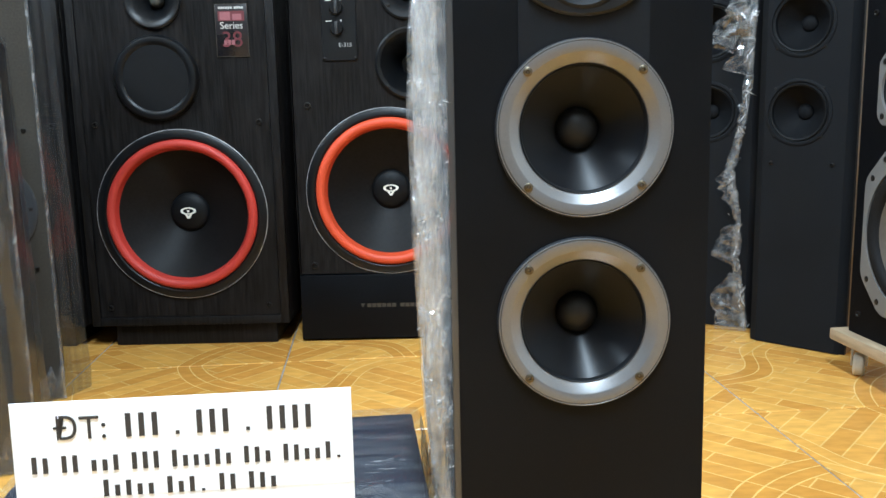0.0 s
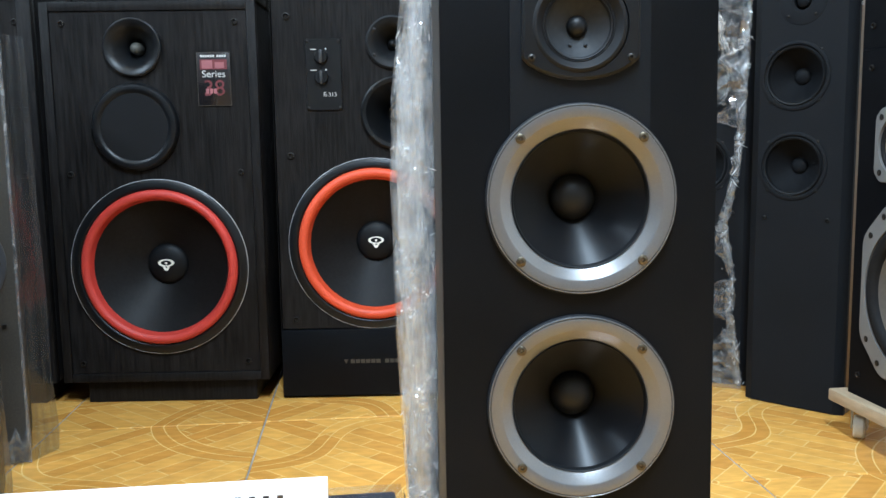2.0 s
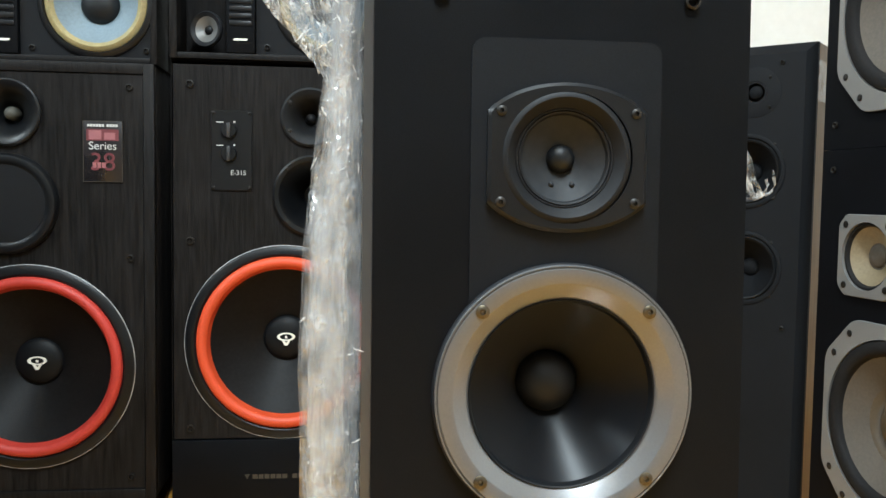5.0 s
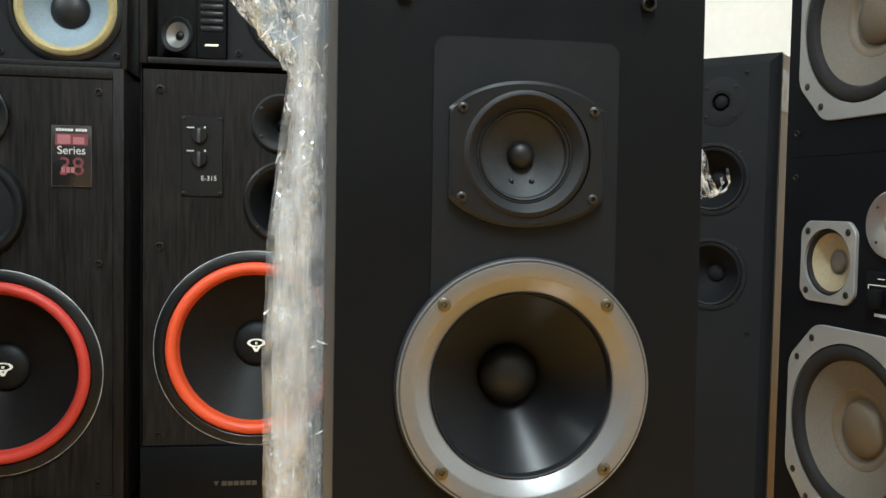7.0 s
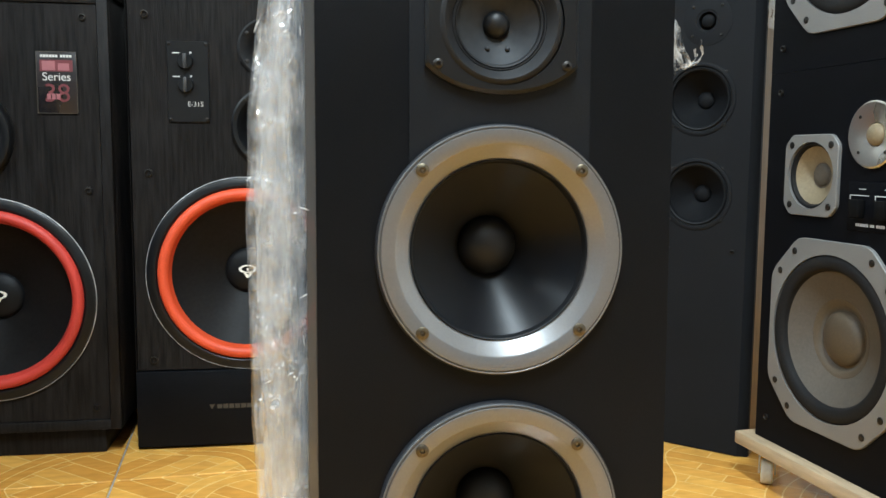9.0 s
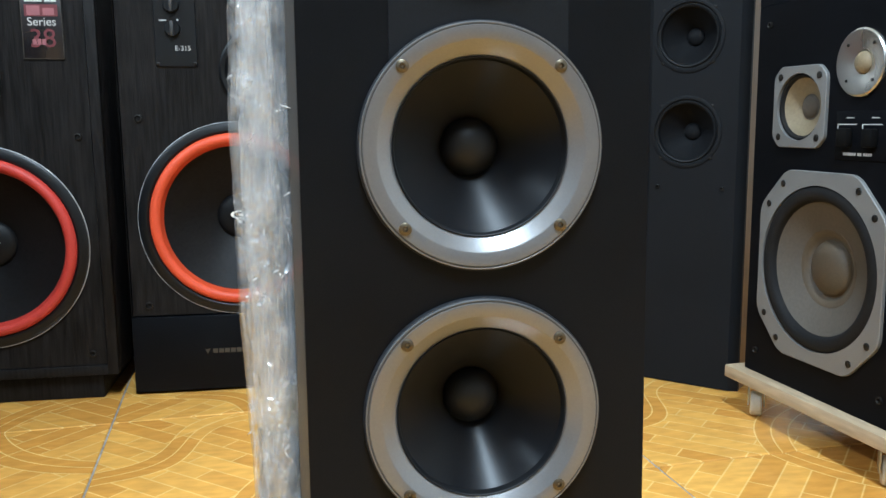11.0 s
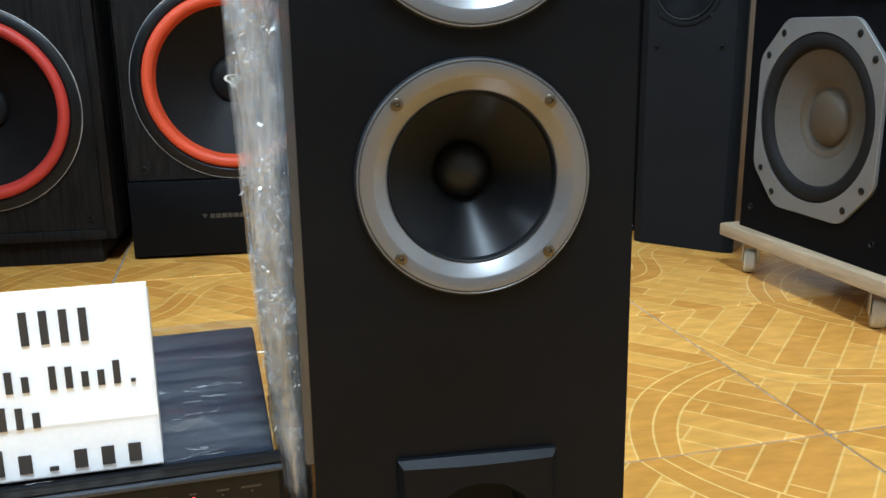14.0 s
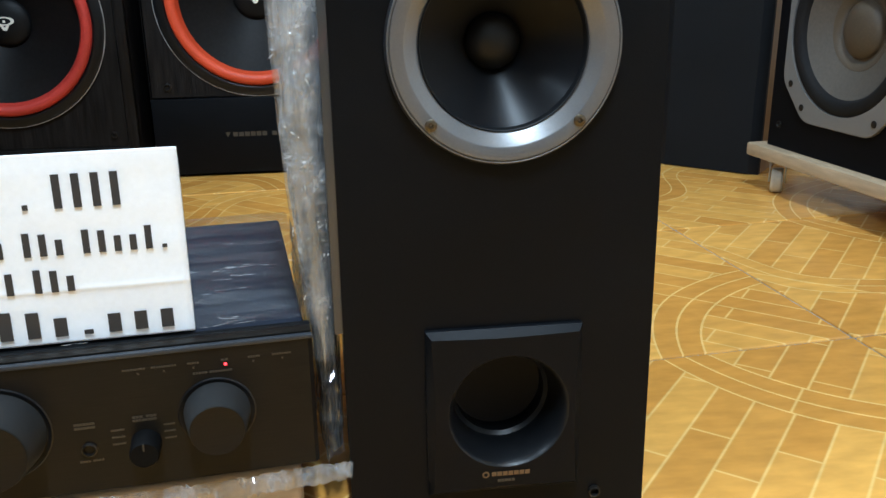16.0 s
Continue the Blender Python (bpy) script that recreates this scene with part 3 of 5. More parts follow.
room_part("wall_north", box(X0 - 0.12, X1 + 0.12, Y1, Y1 + 0.12, 0, H), "wall", "plain white painted wall behind the loudspeakers", "wall")
# south and west walls are unseen, greyed to dim what the fronts reflect
room_part("wall_south", box(X0 - 0.12, X1 + 0.12, Y0 - 0.12, Y0, 0, H), "far_wall", "unseen wall of the shop, greyed to dim reflections", "wall")
room_part("wall_west", box(X0 - 0.12, X0, Y0, Y1, 0, H), "far_wall", "unseen side wall of the shop, greyed to dim reflections", "wall")
room_part("wall_east", box(X1, X1 + 0.12, Y0, Y1, 0, H), "wall", "plain white painted side wall of the shop", "wall")
room_part("ceiling", box(X0 - 0.12, X1 + 0.12, Y0 - 0.12, Y1 + 0.12, H + 0.003, H + 0.12), "ceiling", "flat white painted ceiling", "ceiling")
floor = room_part("floor", box(X0 - 0.12, X1 + 0.12, Y0 - 0.12, Y1 + 0.12, -0.1, -0.0025), "grout", "floor of glazed tan tiles printed like curved parquet", "floor")

for at, turned, power in TUBES:
    fitting = thing("tube_light", pose(*at, 0, turned[1], 0) @ pose(0, 0, 0, 0, 0, turned[2]), "white fluorescent tube fitting, lit", "tube light", "tube lights")
    part("fitting_body", box(-0.63, 0.63, -0.03, 0.03, -0.055, 0.0, 0.006), "wall", fitting)
    tube = part("tube", lathe([(0.0, -0.6), (0.013, -0.6), (0.013, 0.6), (0.0, 0.6)], 0, 0, 0, 16), "tube", fitting)
    tube.matrix_basis = pose(0, 0, -0.072, 0, 0, 90)

# ---- loudspeakers ----


def silver_woofer(sp, x, z):
    """A woofer in a wide silver ring with four screws."""
    w = part("woofer", lathe([(0.0536, 0.0050), (0.0524, 0.0064), (0.0440, 0.0150), (0.0360, 0.0235), (0.0270, 0.0335), (0.0189, 0.0430), (0.0186, 0.046)], x, z, 0, 128), "cone", sp, "glossy black cone")
    part("surround", lathe([(0.0556, 0.0015), (0.0548, -0.0004), (0.0541, 0.0002), (0.0537, 0.0022), (0.0532, 0.0055)], x, z, 0, 96), "rubber", w)
    part("ring", lathe([(0.0752, 0.0), (0.0752, -0.0056), (0.0749, -0.0061), (0.0744, -0.0062), (0.0739, -0.0056), (0.0733, -0.0056), (0.0729, -0.0064), (0.0652, -0.0066),
                        (0.0640, -0.0060), (0.0562, 0.0002), (0.0550, 0.0010), (0.0550, 0.005)], x, z, 0, 160), "silver", w, "satin silver ring")
    # outer fillet of the ring, its shaded side painted dark
    part("ring_shade", lathe([(0.0764, 0.0), (0.0763, -0.0026), (0.0759, -0.0044), (0.0754, -0.0053), (0.0751, -0.0055)], x, z, 0, 128), "dark_rim", w, "outer edge, its shade put into a dark colour")
    # darker strip in the shallow groove carries the groove's shade as colour
    part("groove", lathe([(0.0742, -0.0054), (0.0740, -0.0059), (0.0732, -0.0059), (0.0730, -0.0054)], x, z, 0, 128), "groove_shade", w, "ring's thin groove, its shade put into grey")
    part("dust_cap", lathe(cap_profile(0.0193, 0.0432, 0.0290), x, z, 0, 48), "dome", w)
    for a in (1, -1):
        for b in (1, -1):
            screw(w, x + a * 0.0485, z + b * 0.0485, -0.0066, 0.0032)
    return w


def main_tower():
    lean = -1.23
    sp = thing("tower_loudspeaker", pose(0.1345, 0.7505, 0, lean, 0, 0), "black tower loudspeaker with two silver-ringed woofers, half unwrapped", "loudspeaker")
    body = part("cabinet", shell(-0.110, 0.1085, 0.0142, 0.30, 0.0, 0.87), "vinyl", sp)
    part("baffle", panel(rect(-0.110, 0.1085, 0.0, 0.87), [(0.0005, 0.5095, 0.060), (0.0005, 0.3405, 0.060), (0.0, 0.6455, 0.036), (0.0035, 0.0875, 0.0425)], 0.0, 0.014), "vinyl", sp)
    # shallow charcoal panel behind the midrange
    arc = [(0.066 * math.cos(a), 0.5095 + 0.066 * math.sin(a)) for a in (math.acos(-0.0552 / 0.066) - k * (2 * math.acos(-0.0552 / 0.066) - math.pi) / 24 for k in range(25))]
    top = [(cx + 0.008 * math.cos(radians(q)), 0.7045 + 0.008 * math.sin(radians(q))) for cx, q0 in ((0.0472, 0), (-0.0472, 90)) for q in range(q0, q0 + 91, 15)]
    part("front_panel", panel(top + arc, [(0.0, 0.6455, 0.0365)], -0.0012, -0.0001), "panel", sp, "charcoal front panel")
    silver_woofer(sp, 0.0005, 0.5095)
    silver_woofer(sp, 0.0005, 0.3405)
    # midrange: flange with straight sides and arched ends
    z = 0.6455
    pts = []
    for k in range(25):
        a = radians(60) * (k / 24 * 2 - 1)
        pts.append((0.0462 * math.sin(a) / math.sin(radians(60)), z + 0.026 + 0.0165 * (math.cos(a) - math.cos(radians(60))) / (1 - math.cos(radians(60)))))
    pts = pts[::-1] + [(px, 2 * z - pz) for px, pz in pts]
    mid = part("midrange", plate(fine_outline(pts, 0.003), -0.0065, 0.0, 0.0022, hole=(0, z, 0.0372)), "plastic", sp, "black flange with arched ends")
    mx = -0.0012
    part("rim", lathe([(0.0378, -0.0052), (0.0366, -0.0068), (0.0352, -0.0076), (0.0340, -0.0078), (0.0325, -0.0066), (0.0300, -0.0030), (0.0286, -0.0018), (0.0284, 0.001)], mx, z, 0, 96), "horn", mid)
    part("seam", lathe([(0.0285, -0.0012), (0.0281, -0.0022), (0.0275, -0.0022), (0.0272, -0.001)], mx, z, 0, 96), "dark_rim", mid)
    part("surround", lathe([(0.0274, -0.0008), (0.0265, -0.0018), (0.0254, -0.0012), (0.0246, 0.0010)], mx, z, 0, 80), "foam_grey", mid)
    part("cone", lathe([(0.0249, 0.0006), (0.0243, 0.0014), (0.0084, 0.0088), (0.0080, 0.011)], mx, z, 0, 80), "grey_cone", mid)
    part("dust_cap", lathe(cap_profile(0.0083, 0.0088, 0.0026), mx, z, 0, 40), "dome", mid)
    for a in (1, -1):
        part("lead_spot", lathe(cap_profile(0.0017, 0.0052, 0.0036, 4), mx + a * 0.0062, z - 0.0150, 0, 14), "dark_rim", mid)
        for b in (1, -1):
            screw(mid, a * 0.0388, z + b * 0.0255, -0.0065, 0.0024, "black_screw")
    # reflex port: raised chamfered plate with a flared tube
    pc = 0.0885
    port = part("port_plate", plate(fine_outline([(0.0565, pc - 0.0655), (0.0565, pc + 0.0615), (-0.0545, pc + 0.0615), (-0.0545, pc - 0.0655)][::1], 0.004), -0.0095, 0.0, 0.0055, hole=(0.0035, pc - 0.001, 0.0435)), "vinyl", sp)
    part("port_tube", lathe([(0.0437, -0.0095), (0.0432, -0.0092), (0.0420, -0.0075), (0.0403, -0.0035), (0.0388, 0.002), (0.0375, 0.009), (0.0366, 0.017), (0.0362, 0.024), (0.0335, 0.0265), (0.0335, 0.050)], 0.0035, pc - 0.001, 0, 80), "plastic", port, "moulded black port")
    part("port_back", lathe([(0.0337, 0.040), (0.030, 0.0415), (0.0, 0.044)], 0.0035, pc - 0.001, 0, 64), "horn", port)
    part("name_bar", bars(-0.0095, 0.0190, 0.0375, 0.0032, [7], -0.0096), "gold_print", port, "dull gold lettering as bars")
    part("emblem", lathe([(0.0026, -0.0098), (0.0026, -0.0100), (0.0014, -0.0100), (0.0014, -0.0098)], -0.0135, 0.0391, 0, 20), "gold_print", port)
    part("model_bar", bars(-0.0050, 0.0080, 0.0325, 0.0022, [5], -0.0096), "dim_print", port)
    for x, z in ((0.0725, 0.7365), (-0.0725, 0.7365), (0.0705, 0.0120), (-0.0705, 0.0120)):
        peg_hole(sp, x, z, 0, 0.0045)
    return sp


def rounded(x, z, hw, hh, r, n=6):
    out = []
    for cx, cz, a0 in ((hw - r, hh - r, 0), (-hw + r, hh - r, 90), (-hw + r, -hh + r, 180), (hw - r, -hh + r, 270)):
        for k in range(n + 1):
            a = radians(a0 + 90 * k / n)
            out.append((x + cx + r * math.cos(a), z + cz + r * math.sin(a)))
    return fine_outline(out, 0.02)


def big_woofer(sp, x, z, foam, r=0.187, red=0.166, inner=0.145):
    w = part("woofer", lathe([(inner + 0.002, 0.002), (inner - 0.002, 0.006), (0.044, 0.058), (0.043, 0.062)], x, z, 0, 96), "paper_cone", sp, "dark paper cone")
    part("basket_rim", lathe([(r, 0.0), (r, -0.003), (r - 0.004, -0.006), (red + 0.004, -0.0065), (red - 0.001, -0.003)], x, z, 0, 128), "plastic", w)
    part("pinstripe", lathe([(r + 0.0010, 0.0), (r + 0.0010, -0.0025), (r + 0.0001, -0.0034), (r - 0.0004, -0.003)], x, z, 0, 128), "pin", w, "thin white line round the rim")
    mid, half = (red + inner) / 2, (red - inner) / 2
    roll = [(mid + half * math.cos(k * math.pi / 10), -0.002 - 0.012 * math.sin(k * math.pi / 10)) for k in range(11)]
    part("foam_surround", lathe([(red + 0.001, 0.0)] + roll + [(inner - 0.003, 0.006)], x, z, 0, 128), foam, w, "bright foam surround")
    cap = part("dust_cap", lathe(cap_profile(0.044, 0.058, 0.042), x, z, 0, 64), "rubber", w)
    # plain emblem: a flattened ring over a wedge
    bm = lathe([(0.0175, 0.0425), (0.0175, 0.0405), (0.0120, 0.0405), (0.0120, 0.0425)], x, z + 0.0035, 0, 40, sz=0.46)
    plate([(x + 0.0085, z - 0.0035), (x + 0.0028, z - 0.0135), (x - 0.0028, z - 0.0135), (x - 0.0085, z - 0.0035), (x - 0.0040, z - 0.0040), (x, z - 0.0085), (x + 0.0040, z - 0.0040)], 0.0405, 0.0425, 0.0, bm=bm)
    box(x - 0.0022, x + 0.0022, 0.0405, 0.0425, z + 0.0005, z + 0.0050, bm=bm)
    part("emblem", bm, "logo", w, "pale plain emblem")
    return w


def framed_cabinet(sp, hw, depth, z0, z1, rim=0.018, inset=0.004, holes=()):
    """A cabinet whose front panel lies a little behind a frame of its sides."""
    body = part("cabinet", shell(-hw, hw, 0.0208, depth, z0, z1), "ash", sp)
    for nm, b in (("side", (-hw, -hw + rim, 0.0, 0.0205, z0, z1)), ("side", (hw - rim, hw, 0.0, 0.0205, z0, z1)),
                  ("top_edge", (-hw + rim, hw - rim, 0.0, 0.0205, z1 - rim, z1)), ("bottom_edge", (-hw + rim, hw - rim, 0.0, 0.0205, z0, z0 + rim))):
        part(nm, box(*b, 0.0015), "ash", body)
    part("front_panel", panel(rect(-hw + rim + 0.0012, hw - rim - 0.0012, z0 + rim + 0.0012, z1 - rim - 0.0012), holes, inset, 0.0195), "ash", sp)
    return body


def red_speaker():
    cx = -0.560
    sp = thing("floor_loudspeaker", pose(cx, 1.905, 0), "black ash floor loudspeaker with a large red-edged woofer", "loudspeaker")
    framed_cabinet(sp, 0.222, 0.40, 0.050, 0.853, 0.019, 0.003, [(-0.001, 0.300, 0.168), (-0.034, 0.760, 0.052)])
    part("plinth", box(-0.178, 0.190, 0.020, 0.38, 0.0, 0.0495, 0.003), "ash", sp)
    big_woofer(sp, -0.001, 0.300, "red")
    x, z = -0.036, 0.597
    cover = part("midrange_cover", lathe([(0.091, 0.003), (0.0905, -0.005), (0.086, -0.011), (0.079, -0.0125), (0.073, -0.011), (0.070, -0.008)], x, z, 0, 80), "plastic", sp, "round black cover")
    part("cloth", lathe([(0.0705, -0.0080), (0.05, -0.0090), (0.0, -0.0095)], x, z, 0, 64), "cloth", cover)
    x, z = -0.034, 0.760
    horn = part("tweeter_horn", lathe([(0.060, 0.003), (0.060, -0.004), (0.057, -0.006), (0.050, -0.005), (0.040, 0.004), (0.026, 0.020), (0.017, 0.036), (0.015, 0.05), (0, 0.05)], x, z, 0, 72), "plastic", sp)
    part("phase_plug", lathe([(0.0125, 0.045)] + cap_profile(0.0125, 0.026, 0.014, 6), x, z, 0, 32), "plug", horn, "dull grey plug in the horn's throat")
    # printed badge
    bx, bz, bw, bh = 0.1315, 0.6935, 0.0345, 0.0550
    badge = part("badge", box(bx - bw, bx + bw, 0.0005, 0.0035, bz - bh, bz + bh, 0.0006), "badge", sp, "black badge with rose print")
    bm = bmesh.new()
    for b in ((bx - bw, bx + bw, bz + bh - 0.001, bz + bh), (bx - bw, bx + bw, bz - bh, bz - bh + 0.001), (bx - bw, bx - bw + 0.001, bz - bh, bz + bh), (bx + bw - 0.001, bx + bw, bz - bh, bz + bh)):
        box(b[0], b[1], 0.0001, 0.0006, b[2], b[3], bm=bm)
    part("badge_border", bm, "dim_print", badge)
    part("brand_bar", bars(bx - 0.027, bx + 0.027, bz + 0.0445, 0.0045, [6, 4], 0.0003), "white_print", badge)
    part("logo_block", box(bx - 0.028, bx + 0.028, 0.0001, 0.0006, bz + 0.0195, bz + 0.0400), "maroon", badge)
    part("logo_shape", box(bx - 0.024, bx - 0.002, -0.0002, 0.0002, bz + 0.0215, bz + 0.0380), "rose", badge)
    part("logo_shape", box(bx + 0.003, bx + 0.022, -0.0002, 0.0002, bz + 0.0215, bz + 0.0340), "rose", badge)
    text_mesh("series_word", "Series", 0.0205, "white_print", badge, bx, bz + 0.0035, 0.0002, "CENTER")
    text_mesh("number_word", "38", 0.046, "maroon", badge, bx, bz - 0.034, 0.0001, "CENTER")
    part("logo_bar", bars(bx - 0.018, bx + 0.006, bz - 0.030, 0.010, [3], -0.0004), "rose", badge)
    for x in (-0.178, 0.178):
        for z in (0.810, 0.500, 0.092):
            peg_hole(sp, x, z, 0.003, 0.0065)
    return sp


def orange_speaker():
    cx = -0.104
    sp = thing("floor_loudspeaker", pose(cx, 1.927, 0), "black ash floor loudspeaker with an orange-edged woofer and dials", "loudspeaker")
    part("cabinet", shell(-0.2115, 0.2115, 0.012, 0.42, 0.0, 0.868), "ash", sp)
    part("front_panel", panel(rect(-0.2045, 0.2045, 0.1565, 0.858), [(0.0, 0.340, 0.166), (0.046, 0.766, 0.045), (0.054, 0.619, 0.066)], 0.0, 0.0118), "ash", sp)
    part("lower_panel", box(-0.2085, 0.2085, -0.004, 0.0118, 0.006, 0.1535, 0.002), "vinyl", sp, "plain black lower panel")
    part("name_bar", bars(-0.060, 0.060, 0.078, 0.0085, [6, 4], -0.0042), "dim_print", sp)
    part("brand_wedge", plate([(-0.064, 0.0865), (-0.074, 0.0865), (-0.069, 0.077)], -0.0046, -0.004, 0), "dim_print", sp)
    big_woofer(sp, 0.0, 0.340, "orange", 0.1845, 0.164, 0.142)
    x, z = 0.046, 0.766
    horn = part("tweeter_horn", lathe([(0.055, 0.002), (0.055, -0.005), (0.051, -0.007), (0.040, -0.004), (0.028, 0.010), (0.016, 0.032), (0.013, 0.045), (0, 0.045)], x, z, 0, 72), "horn", sp)
    part("phase_plug", lathe(cap_profile(0.010, 0.04, 0.02, 5), x, z, 0, 24), "dark_rim", horn)
    for b in (1, -1):
        screw(horn, x - 0.037, z + b * 0.026, -0.0055, 0.0032, "black_screw")
    x, z = 0.054, 0.619
    horn = part("midrange_horn", lathe([(0.077, 0.002), (0.077, -0.007), (0.073, -0.010), (0.066, -0.009), (0.061, -0.004), (0.044, 0.030), (0.024, 0.060), (0.022, 0.075), (0, 0.075)], x, z, 0, 80), "plastic", sp)
    part("phase_plug", lathe(cap_profile(0.014, 0.066, 0.03, 6), x, z, 0, 32), "dark_rim", horn)
    for a in (135, 225):
        screw(horn, x + 0.0705 * math.cos(radians(a)), z + 0.0705 * math.sin(radians(a)), -0.0097, 0.003, "black_screw")
    # control plate with two dials
    px, pz = -0.0985, 0.7005
    ctl = part("control_plate", plate(rounded(px, pz, 0.0375, 0.0745, 0.004), -0.0035, 0.0005, 0.0012), "plastic", sp, "glossy black control plate")
    for a in (1, -1):
        for b in (1, -1):
            screw(ctl, px + a * 0.033, pz + b * 0.069, -0.0035, 0.0028, "black_screw")
    for z in (0.7375, 0.6945):
        dial = part("dial", lathe([(0.0145, -0.003), (0.0140, -0.010), (0.0125, -0.0115), (0, -0.0115)], -0.103, z, 0, 32), "rubber", ctl)
        part("dial_grip", box(-0.106, -0.100, -0.017, -0.0112, z - 0.0135, z + 0.0135, 0.0012), "dial_grip", ctl, "worn grey grip")
        part("scale_mark", box(-0.126, -0.113, -0.0040, -0.0034, z + 0.0145, z + 0.0165), "white_print", ctl)
        part("scale_mark", box(-0.095, -0.0915, -0.0040, -0.0034, z + 0.0145, z + 0.0180), "white_print", ctl)
    text_mesh("model_word", "E-315", 0.0125, "white_print", ctl, -0.1005, 0.6555, -0.0037)
    for z in (0.822, 0.532, 0.176):
        peg_hole(sp, -0.1745, z, 0.0, 0.0075)
        peg_hole(sp, 0.1745, z, 0.0, 0.0075)
    return sp


def far_left_speaker():
    sp = thing("floor_loudspeaker", pose(-1.020, 1.905, 0), "black ash floor loudspeaker with a framed front, mostly hidden", "loudspeaker")
    framed_cabinet(sp, 0.222, 0.40, 0.050, 0.890, 0.030, 0.003)
    part("plinth", box(-0.19, 0.19, 0.02, 0.38, 0.0, 0.0495, 0.003), "ash", sp)
    for x in (-0.187, 0.187):
        for z in (0.815, 0.50, 0.092):
            peg_hole(sp, x, z, 0.003, 0.0065)
    return sp


def wide_speaker(m, label):
    """A wide bookshelf loudspeaker: slanted tweeter in a recess, slotted grille and a blue-grey woofer."""
    sp = thing("bookshelf_loudspeaker", m, label, "loudspeaker", "wide loudspeakers stacked on top")
    w, h, d = 0.396, 0.262, 0.27
    part("cabinet", box(0, w, 0.10, d, 0, h, 0.002), "ash", sp)
    part("front_panel", panel(rect(0.157, w - 0.0125, 0.012, h - 0.012), [(0.289, 0.110, 0.091)], 0.006, 0.020), "tower", sp)
    part("side", box(0, 0.014, 0, 0.0995, 0, h, 0.0015), "ash", sp)
    part("side", box(w - 0.012, w, 0, 0.0995, 0, h, 0.0015), "ash", sp)
    part("top_edge", box(0.0145, w - 0.0125, 0, 0.0995, h - 0.0115, h, 0.0015), "ash", sp)
    part("bottom_edge", box(0.0145, w - 0.0125, 0, 0.0995, 0, 0.0115, 0.0015), "ash", sp)
    # slanted tweeter
    tw = part("tweeter", lathe([(0.0335, 0.006), (0.034, 0.0), (0.032, -0.003), (0.029, -0.002), (0.012, 0.010), (0.010, 0.011)], 0, 0, 0, 56), "dark_rim", sp, "slanted grey tweeter")
    tw.matrix_basis = pose(0.060, 0.040, 0.061, 0, 0, -24)
    part("cone", lathe([(0.0292, -0.0015), (0.0085, 0.0105)], 0, 0, 0, 56), "grey_frame", tw)
    part("dust_cap", lathe(cap_profile(0.0088, 0.0105, 0.004, 5), 0, 0, 0, 24), "dome", tw)
    # grille block with slots
    gr = part("grille_block", box(0.103, 0.155, -0.002, 0.0995, 0.0125, h - 0.0125, 0.002), "vinyl", sp)
    for k in range(13):
        z = 0.062 + k * 0.0135
        part("slat", box(0.109, 0.149, -0.0040, -0.0018, z, z + 0.0085, 0.0008), "plastic", gr)
    part("badge_bar", plate([(0.142, 0.0385), (0.118, 0.0385), (0.116, 0.0345), (0.140, 0.0345)], -0.0032, -0.002, 0), "logo", gr)
    cx, cz = 0.289, 0.110
    wf = part("woofer", lathe([(0.074, 0.0035), (0.072, 0.006), (0.034, 0.034), (0.033, 0.037)], cx, cz, 0, 88), "blue_cone", sp, "blue-grey cone with an ochre edge")
    part("basket_rim", lathe([(0.101, 0.0065), (0.101, 0.0015), (0.098, -0.001), (0.092, -0.002), (0.089, 0.0035)], cx, cz, 0, 88), "plastic", wf)
    part("surround", lathe([(0.0895, 0.003), (0.086, -0.001), (0.081, -0.003), (0.077, 0.0), (0.0735, 0.0035)], cx, cz, 0, 88), "ochre", wf)
    part("dust_cap", lathe(cap_profile(0.0345, 0.034, 0.014), cx, cz, 0, 48), "dome", wf)
    for x in (0.177, 0.376):
        for z in (0.025, h - 0.025):
            peg_hole(sp, x, z, 0.006, 0.0055)
    return sp


